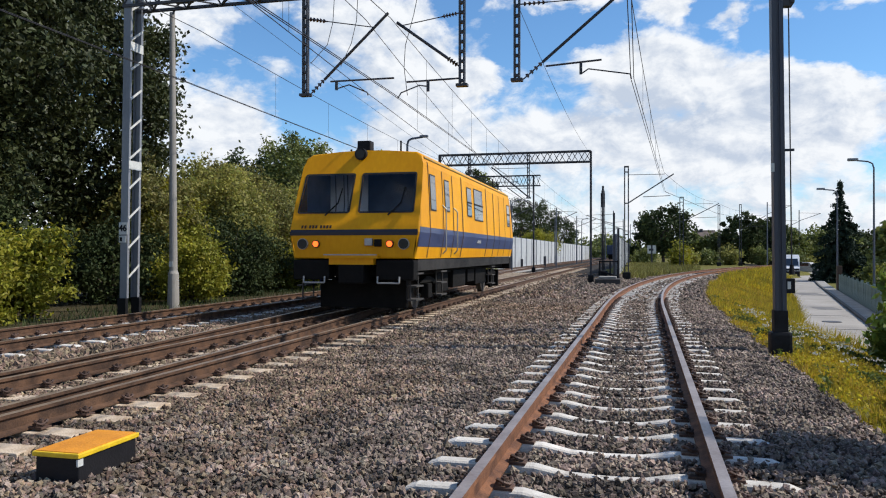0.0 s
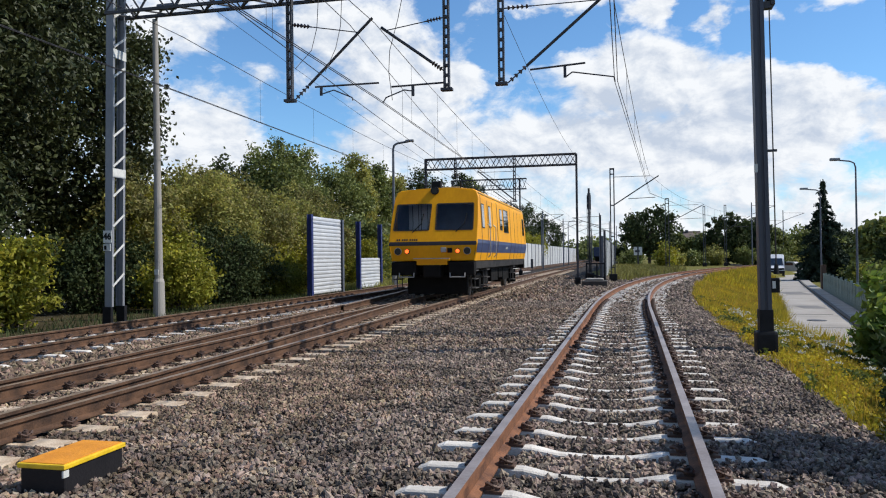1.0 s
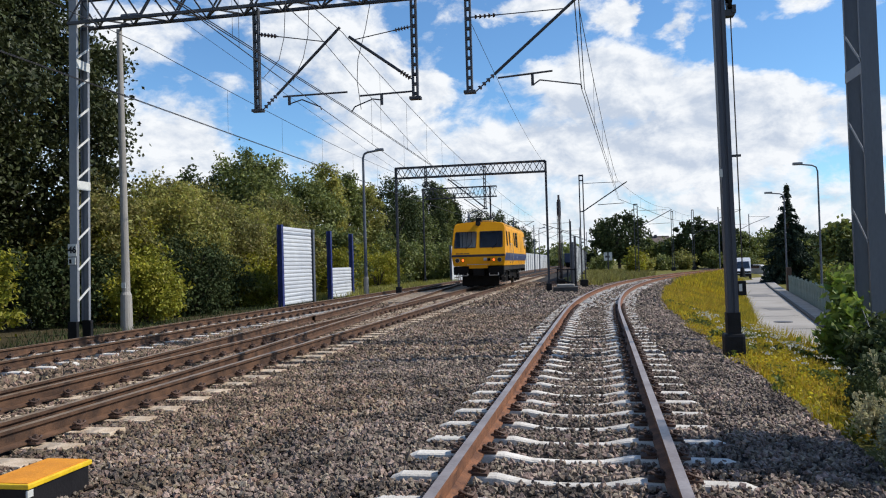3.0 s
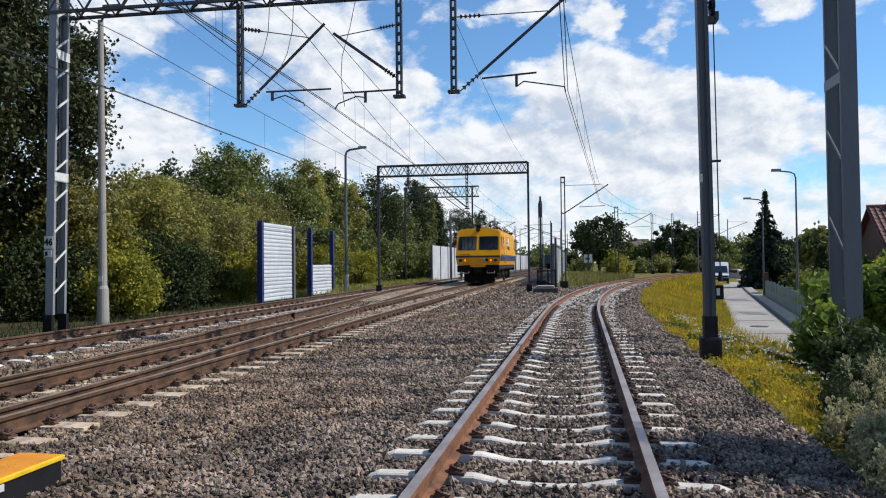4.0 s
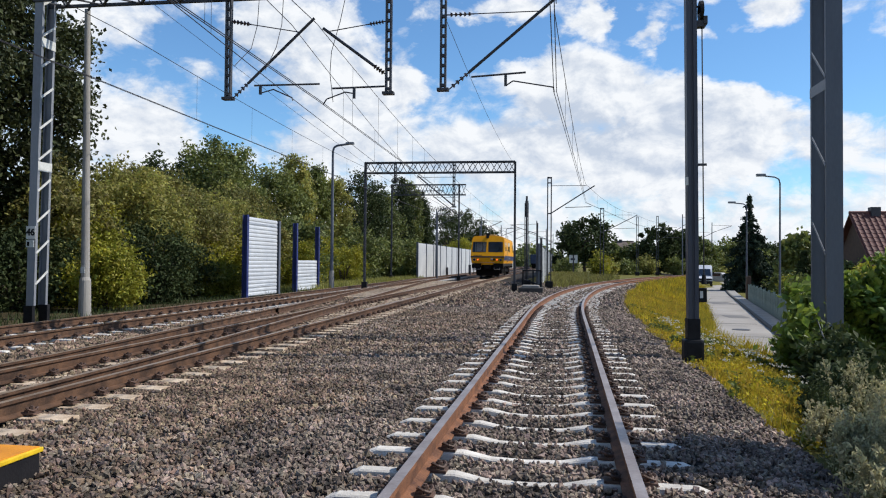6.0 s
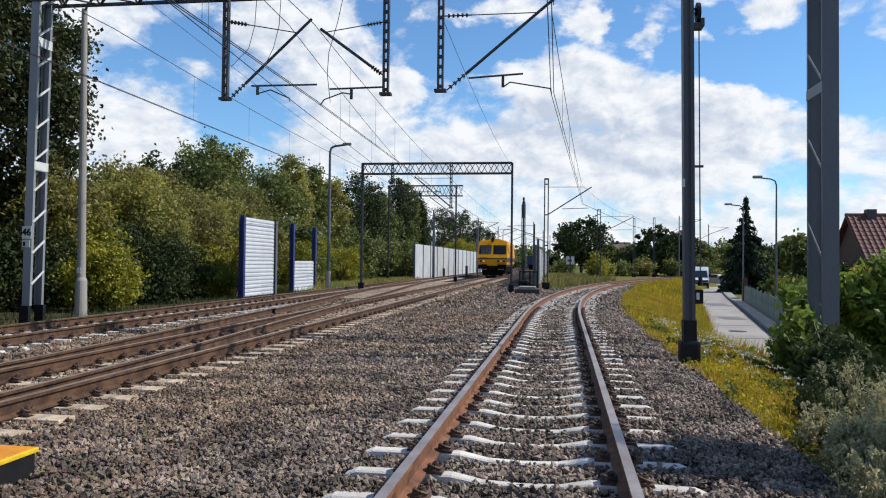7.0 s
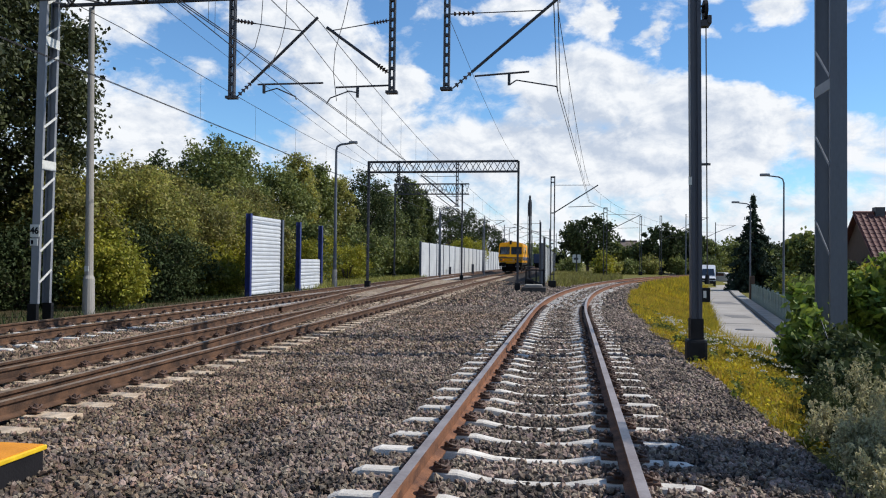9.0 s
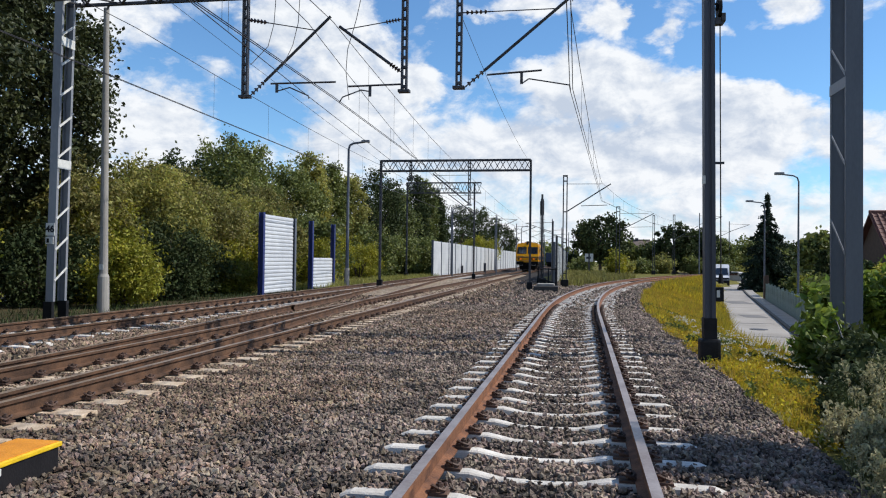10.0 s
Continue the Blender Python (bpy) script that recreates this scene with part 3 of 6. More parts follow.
def crossover():
    base = thing("crossover_track", (0, 0, 0), "turnout rails leading from one track to the outer one", "railway track", kind="structure")
    ys = steps(-10, 66, 2.0)
    rail(base, cross_x, -HALF, ys, [M_RAILBROWN, M_RAILDULL])
    rail(base, cross_x, HALF, ys, [M_RAILBROWN, M_RAILDULL])
    # check rails opposite the crossing nose, and the nose's wing rails
    rail(base, lambda y: MAIN_X + bend(y), HALF - 0.09, steps(21, 29, 2), [M_RAILBROWN, M_RAILDULL], "short check rail")
    rail(base, cross_x, -HALF + 0.09, steps(21, 29, 2), [M_RAILBROWN, M_RAILDULL], "short check rail")
    first = None
    for y in steps(31, 58, 0.8):
        xa, xb = cross_x(y) - 1.3, MAIN_X + bend(y) - 1.3
        if xb - xa < 0.5:
            continue
        o = part("long_timber", nbox(xa, xb, y - 0.14, y + 0.14, -0.14, 0.035, bevel=0.012), M_WOODSL, base, "pale weathered timber bearer")
    return base


crossover()


# ---- catenary masts and portals ----
def lattice(parent, x, y, z0, z1, w, d, mat_web, mat_lace, pitch=1.0, lace_sides=(-1, 1), batten=3.2, lean=0.0):
    """Two channels, webs to the front and the back, joined by diagonal lacing and battens."""
    for s in (-1, 1):
        bm = bmesh.new()
        yy, t, h = y + s * d / 2, 0.012, w / 2
        out = [(-h, 0), (h, 0), (h, 0.08), (h - t, 0.08), (h - t, t), (-h + t, t), (-h + t, 0.08), (-h, 0.08)]
        a = [bm.verts.new((x + u, yy - s * v, z0)) for u, v in out]
        b = [bm.verts.new((x + u + lean * (z1 - z0), yy - s * v, z1)) for u, v in out]
        for i in range(8):
            bm.faces.new((a[i], a[(i + 1) % 8], b[(i + 1) % 8], b[i]))
        bm.faces.new(a), bm.faces.new(b)
        part("channel", bm, mat_web, parent)
    z, k = z0 + 0.35, 0
    side = w / 2 + 0.006
    while z + pitch < z1:
        for e in lace_sides:
            side_x = side + e * lean * (z - z0)
            a, b = (d / 2 - 0.03, -d / 2 + 0.03)
            bm = bmesh.new()
            if k and int(z / batten) != int((z - pitch) / batten):
                bar(bm, (x + e * side_x, y - d / 2, z), (x + e * side_x, y + d / 2, z), 0.22, 0.01, (1, 0, 0))
                part("batten", bm, mat_lace, parent)
                bm = bmesh.new()
            bar(bm, (x + e * side_x, y + b, z + 0.15), (x + e * side_x, y + a, z + 0.15 + pitch * 0.42), 0.055, 0.01, (1, 0, 0))
            part("lacing_bar", bm, mat_lace, parent)
        z += pitch
        k += 1


def truss(parent, x0, x1, y, z0, z1, d, pitch, mat_):
    for yy in (y - d / 2, y + d / 2):
        for zz in (z0, z1):
            part("chord", nbox(x0, x1, yy - 0.035, yy + 0.035, zz - 0.035, zz + 0.035), mat_, parent)
    n = max(2, int((x1 - x0) / pitch))
    step = (x1 - x0) / n
    sides, tops = [bmesh.new(), bmesh.new()], [bmesh.new(), bmesh.new()]
    for i in range(n):
        a, b = x0 + i * step, x0 + (i + 1) * step
        za, zb = (z0, z1) if i % 2 == 0 else (z1, z0)
        for bm, yy in zip(sides, (y - d / 2, y + d / 2)):
            lo, hi = (za, zb) if yy < y else (zb, za)
            bar(bm, (a, yy, lo), (b, yy, hi), 0.036, 0.03)
        ya, yb = (y - d / 2, y + d / 2) if i % 2 == 0 else (y + d / 2, y - d / 2)
        for bm, zz in zip(tops, (z0, z1)):
            bar(bm, (a, ya, zz), (b, yb, zz), 0.045, 0.03, (0, 0, 1))
    for bm in sides:
        part("side_lacing", bm, mat_, parent)
    for bm in tops:
        part("flat_lacing", bm, mat_, parent)


def insulator(parent, p, q, n=5, r=0.055):
    bm = bmesh.new()
    p, q = Vector(p), Vector(q)
    rod(bm, p, q, 0.016, seg=6)
    d = (q - p) / (n + 1)
    for i in range(1, n + 1):
        rod(bm, p + d * i - d * 0.22, p + d * i + d * 0.22, r, r * 0.6, seg=8)
    return part("insulator", bm, M_PORC, parent, "ribbed brown insulator")


def drop_post(parent, x, y, z0, z1):
    for s in (-1, 1):
        part("drop_channel", nbox(x + s * 0.05 - 0.02, x + s * 0.05 + 0.02, y - 0.06, y + 0.06, z0, z1), M_DARKST, parent)
    z = z0 + 0.06
    while z < z1:
        part("drop_batten", nbox(x - 0.03, x + 0.03, y - 0.05, y + 0.05, z, z + 0.06), M_DARKST, parent)
        z += 0.22
    part("foot_plate", nbox(x - 0.13, x + 0.13, y - 0.09, y + 0.09, z0 - 0.04, z0 + 0.02), M_DARKST, parent)


def cantilever(parent, y, tie, tube, level, drop, arm, grip):
    """tie, tube, level: pairs of (x, z); drop: (x, z0, z1); arm: points of the steady arm; grip: end on the post."""
    P = lambda q: (q[0], y, q[1])
    rod_tie = bmesh.new()
    a, b = Vector(P(tie[0])), Vector(P(tie[1]))
    rod(rod_tie, a + (b - a) * 0.3, b, 0.012, seg=6)
    part("top_tie", rod_tie, M_DARKST, parent)
    insulator(parent, a, a + (b - a) * 0.3)
    a, b = Vector(P(tube[0])), Vector(P(tube[1]))
    bm = rod(bmesh.new(), a + (b - a) * 0.18, b, 0.034)
    part("bracket_tube", bm, M_DARKST, parent)
    insulator(parent, a, a + (b - a) * 0.2, 4, 0.06)
    part("level_tube", rod(bmesh.new(), P(level[0]), P(level[1]), 0.022), M_DARKST, parent)
    part("drop_bracket", nbox(drop[0] - 0.03, drop[0] + 0.03, y - 0.02, y + 0.02, drop[1], drop[2]), M_DARKST, parent)
    part("steady_arm", rods([P(q) for q in arm], 0.015), M_DARKST, parent)


def portal_near():
    p = thing("catenary_portal", (0, 0, 0), "grey steel lattice portal mast spanning the tracks with overhead-line brackets", "catenary mast")
    y = PORTAL_Y
    # lacing is coloured paler than the webs, up to white, as if sunlit
    lattice(p, -12.17, y, 0.42, 8.5, 0.20, 0.50, M_STEELL, M_SIGN, pitch=0.74, lace_sides=(1,), lean=0.014)
    lattice(p, 5.67, y, -0.55, 8.5, 0.32, 0.92, M_STEEL, M_STEELL, pitch=1.8, lace_sides=(-1,), batten=3.6, lean=-0.004)
    for x, w, d, z0, z1 in ((-12.17, 0.23, 0.53, -0.1, 0.42), (5.67, 0.35, 0.95, -1.1, -0.55)):
        for s in (-1, 1):
            part("black_foot", nbox(x - w / 2, x + w / 2, y + s * d / 2 - 0.05, y + s * d / 2 + 0.05, z0, z1), M_BLACK, p, "black painted mast foot")
    truss(p, -12.2, 5.8, y, 7.68, 8.4, 0.5, 0.48, M_DARKST)
    part("sign_plate", nbox(-12.27, -12.04, y - 0.285, y - 0.27, 2.00, 2.30), M_SIGN, p, "white mast plate with black number 46")
    part("lower_plate", nbox(-12.27, -12.07, y - 0.285, y - 0.27, 1.80, 1.97), M_SIGN, p, "white plate with dark mark")
    part("lower_mark", nbox(-12.24, -12.18, y - 0.295, y - 0.286, 1.83, 1.93), M_BLACK, p, "dark mark")
    cu = bpy.data.curves.new("number", "FONT")
    cu.body, cu.size, cu.extrude, cu.align_x, cu.align_y = "46", 0.22, 0.002, "CENTER", "CENTER"
    cu.offset = 0.008
    cu.materials.append(M_BLACK)
    t = new("number", cu)
    t.parent, t.matrix_basis = p, pose(-12.155, y - 0.289, 2.15, 90, 0, 0)
    t["label"] = "black number 46"
    for x, z in ((-7.41, 5.29), (-3.62, 5.33), (-2.38, 5.38)):
        drop_post(p, x, y, z, 7.7)
    cantilever(p, y, ((-7.35, 7.08), (-5.7, 6.77)), ((-7.28, 5.30), (-5.36, 7.08)), ((-6.78, 5.57), (-5.22, 5.57)), (-6.63, 5.36, 5.57), [(-6.63, 5.39), (-6.32, 5.47), (-5.87, 5.27), (-5.85, 5.2)], 0)
    cantilever(p, y, ((-3.70, 6.95), (-5.05, 6.76)), ((-3.70, 5.76), (-5.15, 6.84)), ((-3.70, 5.48), (-4.92, 5.46)), (-4.41, 5.22, 5.46), [(-4.40, 5.33), (-4.62, 5.37), (-5.05, 5.22), (-5.13, 5.10)], 0)
    cantilever(p, y, ((-2.30, 7.04), (-0.28, 7.05)), ((-2.24, 5.38), (0.10, 7.33)), ((-1.75, 5.64), (-0.55, 5.71)), (-0.99, 5.42, 5.66), [(-0.98, 5.43), (-0.83, 5.53), (0.05, 5.37), (0.07, 5.26)], 0)
    return p


portal_near()


def portal_far(xl, xr, y, z0, z1, d, posts, arms, label, tail=0.0):
    p = thing("catenary_portal", (0, 0, 0), label, "catenary mast")
    for x in (xl, xr):
        for s in (-1, 1):
            part("channel", nbox(x - 0.055, x + 0.055, y + s * d / 2 - 0.02, y + s * d / 2 + 0.02, 0.35, z1), M_DARKST, p)
        bm = bmesh.new()
        z = 0.6
        while z < z1 - 0.6:
            bar(bm, (x, y - d / 2, z), (x, y + d / 2, z + 0.45), 0.06, 0.03, (1, 0, 0))
            bar(bm, (x, y + d / 2, z + 0.45), (x, y - d / 2, z + 0.9), 0.06, 0.03, (1, 0, 0))
            z += 0.9
        # legs west of x = -5 get lacing in the paler, sunlit grey
        part("lacing", bm, M_STEELL if x < -5 else M_DARKST, p)
        part("black_foot", nbox(x - 0.15, x + 0.15, y - d / 2 - 0.06, y + d / 2 + 0.06, -0.1, 0.38, bevel=0.02), M_BLACK, p, "black painted mast foot")
    truss(p, xl, xr + tail, y, z0, z1, 0.40, 0.33, M_DARKST)
    for x, z in posts:
        drop_post(p, x, y, z, z1)
    for a, b in arms:
        part("bracket_tube", rod(bmesh.new(), (a[0], y, a[1]), (b[0], y, b[1]), 0.035, seg=6), M_DARKST, p)
        part("top_tie", rod(bmesh.new(), (a[0], y, b[1] - 0.1), (b[0], y, b[1] - 0.1), 0.014, seg=5), M_DARKST, p)
        part("level_tube", rod(bmesh.new(), (a[0] + (b[0] - a[0]) * 0.25, y, 5.45), (b[0], y, 5.45), 0.02, seg=5), M_DARKST, p)
    return p


portal_far(-10.25, -1.9, 41, 6.45, 7.02, 0.16, [(-8.55, 6.0), (-5.25, 4.57)], [((-5.3, 4.65), (-7.3, 6.3))], "dark steel lattice portal over the tracks, seen against the sky")
portal_far(-13.2, -7.5, 62.0, 7.1, 7.95, 0.16, [], [((-7.55, 5.4), (-9.7, 7.0))], "further dark lattice portal with one overhanging end", tail=0.55)


def single_mast(name, x, y, h, arm, label, pair=0.32, slope=0.0):
    p = thing(name, (0, 0, 0), label, "catenary mast", group="single masts along the curved track")
    z0 = ground_z(x, y)
    for s in (-1, 1):
        part("channel", nbox(x + s * pair / 2 - 0.035, x + s * pair / 2 + 0.035, y - 0.05, y + 0.05, z0, h), M_DARKST, p)
    z = z0 + 0.8
    while z < h - 0.2:
        part("batten", nbox(x - pair / 2, x + pair / 2, y - 0.03, y + 0.03, z, z + 0.07), M_DARKST, p)
        z += 1.9
    part("batten", nbox(x - pair / 2, x + pair / 2, y - 0.03, y + 0.03, h - 0.1, h), M_DARKST, p)
    part("foot_block", nbox(x - 0.24, x + 0.24, y - 0.2, y + 0.2, z0 - 0.3, z0 + 0.45, bevel=0.03), M_BLACK, p, "black foot block")
    if arm:
        b = x + arm
        part("bracket_tube", rod(bmesh.new(), (x + pair / 2, y, 4.6), (b, y, 6.3), 0.035, seg=6), M_DARKST, p)
        part("top_tie", rod(bmesh.new(), (x + pair / 2, y, 6.3), (b - 0.5, y, 6.3), 0.018, seg=5), M_DARKST, p)
        part("level_tube", rod(bmesh.new(), (x + arm * 0.35, y, 4.95), (b - 0.2, y, 5.0), 0.022, seg=5), M_DARKST, p)
    return p


single_mast("catenary_mast", -0.05, 47.0, 6.85, 2.75, "slim twin-channel catenary mast with a bracket over the curve", 0.22)
single_mast("catenary_mast", 5.1, 76.0, 7.0, 3.4, "slim twin-channel catenary mast beside the bend")
single_mast("catenary_mast", 11.2, 100.0, 7.6, 0, "distant slim catenary mast beside the bend", 0.22)
single_mast("catenary_mast", 14.0, 102.0, 7.8, 3.0, "distant slim catenary mast beside the bend", 0.22)
single_mast("catenary_mast", 21.0, 118.0, 7.6, 3.4, "distant slim catenary mast past the bend", 0.22)


def tension_mast():
    x, y = 2.42, 13.3
    p = thing("tension_mast", (0, 0, 0), "dark blue-grey steel mast with a tensioning pulley and a black foot", "catenary mast")
    for s in (-1, 1):
        part("channel", nbox(x + s * 0.056 - 0.032, x + s * 0.056 + 0.032, y - 0.11, y + 0.11, 0.62, 9.5), M_NAVY, p)
    part("web", nbox(x - 0.05, x + 0.05, y - 0.085, y - 0.065, 0.62, 9.5), M_NAVY, p)
    part("black_foot", nbox(x - 0.105, x + 0.105, y - 0.12, y + 0.12, 0.2, 0.62), M_BLACK, p, "black painted section")
    bm = nbox(x - 0.165, x + 0.165, y - 0.165, y + 0.165, -0.55, 0.27, bevel=0.05)
    part("foot_block", bm, M_BLACK, p, "black tarred foot block")
    part("pulley_bracket", nbox(x + 0.09, x + 0.24, y - 0.07, y + 0.07, 5.59, 5.70), M_DARKST, p)
    part("pulley_cheek", nbox(x + 0.20, x + 0.27, y - 0.09, y + 0.09, 5.63, 5.77, bevel=0.01), M_DARKST, p)
    bm = bmesh.new()
    rod(bm, (x + 0.145, y, 5.88), (x + 0.20, y, 5.88), 0.17, seg=16)
    rod(bm, (x + 0.12, y, 5.88), (x + 0.225, y, 5.88), 0.05, seg=8)
    part("pulley", bm, M_BLACK, p, "dark tensioning pulley")
    part("pulley_stay", rods([(x + 0.1, y, 5.95), (x + 0.2, y, 5.95)], 0.02), M_DARKST, p)
    part("pull_rope", rod(bmesh.new(), (x + 0.19, y, 5.8), (x + 0.19, y, 1.35), 0.011, seg=6), M_WIRE, p)
    part("rope_weight", rod(bmesh.new(), (x + 0.19, y, 1.36), (x + 0.19, y, 1.20), 0.03, 0.045, seg=10), M_BLACK, p, "small dark rope weight")
    part("post_box", nbox(x + 0.085, x + 0.215, y - 0.12, y - 0.04, 0.90, 1.14, bevel=0.008), M_BLACK, p, "small dark box on the mast")
    part("box_label", nbox(x + 0.10, x + 0.15, y - 0.126, y - 0.121, 0.97, 1.09), M_SIGN, p, "pale label on the box")
    part("rope_guide", nbox(x + 0.08, x + 0.25, y - 0.015, y + 0.015, 3.22, 3.26), M_DARKST, p)
    part("small_plate", nbox(x - 0.13, x - 0.125 + 0.05, y - 0.125, y - 0.112, 2.88, 3.02), M_SIGN, p)
    p.matrix_basis = pose(x, y, 0, 0, -0.6, 0) @ pose(-x, -y, 0)
    return p


tension_mast()


# ---- wires ----
def wire(pts, r=0.009, label="dark overhead line wire above the tracks", name="overhead_wire"):
    cu = bpy.data.curves.new(name, "CURVE")
    cu.dimensions, cu.bevel_depth, cu.bevel_resolution = "3D", r * 0.8, 1
    sp = cu.splines.new("POLY")
    sp.points.add(len(pts) - 1)
    for q, c in zip(sp.points, pts):
        q.co = (*c, 1)
    cu.materials.append(M_WIRE)
    ob = new(name, cu)
    return tagged(ob, label, "overhead wire", group="overhead wires")


def sag(a, b, drop, n=14):
    a, b = Vector(a), Vector(b)
    return [tuple(a.lerp(b, i / n) - Vector((0, 0, 4 * drop * (i / n) * (1 - i / n)))) for i in range(n + 1)]


def droppers(a, b, drop, low, n):
    """Thin hangers from a sagging carrier down to the contact wire."""
    a, b = Vector(a), Vector(b)
    for i in range(1, n):
        k = i / n
        top = a.lerp(b, k) - Vector((0, 0, 4 * drop * k * (1 - k)))
        z = low[0] + (low[1] - low[0]) * k
        wire([tuple(top), (top.x, top.y, z)], 0.005, "thin dropper wire between carrier and contact wire", "dropper_wire")


def line(points, low, tops, sagging=0.35, n=7, twin=0.0):
    """A contact wire and its carrier through support points (x, y)."""
    for (xa, ya), (xb, yb), la, lb, ta, tb in zip(points, points[1:], low, low[1:], tops, tops[1:]):
        wire([(xa, ya, la), (xb, yb, lb)], 0.010)
        if twin:
            wire([(xa + twin, ya, la), (xb + twin, yb, lb)], 0.010)
        wire(sag((xa, ya, ta), (xb, yb, tb), sagging), 0.011)
        droppers((xa, ya, ta), (xb, yb, tb), sagging, (la, lb), n)


line([(-10.2, -22), (-10.2, 16.5), (-10.2, 41), (-9.9, 62.0), (-9.6, 100), (-8.6, 160)], [5.6] * 6, [7.0, 7.0, 6.75, 6.75, 6.9, 6.9], 0.15, 6, twin=0.05)
line([(-5.6, -22), (-5.3, 16.5), (-5.9, 41), (-5.7, 90), (-4.9, 150)], [5.24, 5.22, 5.4, 5.4, 5.4], [6.8, 6.95, 6.75, 6.75, 6.75], 0.15, 7, twin=0.05)
line([(-3.2, -22), (-5.9, 16.5), (-8.8, 62.0), (-9.8, 100)], [5.24, 5.28, 5.4, 5.5], [6.8, 6.95, 6.6, 6.8], 0.42, 8)
line([(-0.5, -22), (0.06, 16.5), (2.15, 47.0), (8.2, 76.0), (15.0, 100.0)], [5.27, 5.27, 5.25, 5.4, 5.6], [7.1, 7.05, 6.4, 6.5, 7.0], 0.45, 6, twin=0.06)
wire(sag((-2.33, 16.5, 6.95), (-2.1, 41, 7.1), 0.25), 0.008)
wire(sag((0.1, 16.5, 7.2), (-0.5, -22, 8.0), 0.3), 0.012)
wire(sag((-10.2, 16.5, 8.25), (-10.2, 41, 6.95), 0.06), 0.008, "thin feeder wire between the portals")
for a, b, z in ((-6.55, -6.75, 5.7), (-5.98, -6.05, 5.6)):
    wire([(a, PORTAL_Y - 0.3, 7.7), (a + 0.03, PORTAL_Y - 0.5, 6.8), (a + 0.02, PORTAL_Y - 0.8, 6.2), (b, PORTAL_Y - 1.2, z)], 0.010, "looped jumper cable under the portal", "jumper_cable")
wire([(-4.6, PORTAL_Y, 7.7), (-4.75, PORTAL_Y, 7.0), (-4.95, PORTAL_Y, 6.3), (-4.98, PORTAL_Y, 5.8), (-4.9, PORTAL_Y, 5.15)], 0.010, "looped jumper cable under the portal", "jumper_cable")


# ---- railcar ----
CAR_L = 13.65
SCREENS = ((-1.37, -0.18, -1.31, -0.15), (0.10, 1.33, 0.08, 1.31))
SECT = [(1.25, 1.43), (1.84, 1.53), (2.6, 1.50), (3.40, 1.455), (3.60, 1.41), (3.69, 1.27), (3.74, 0.6), (3.76, 0.0)]


def rake(z):
    return 0.04 - 0.07 * (z - 1.25) if z < 1.84 else 0.40 * (z - 1.84)


def half_w(z):
    return float(np.interp(z, [a for a, b in SECT], [b for a, b in SECT]))


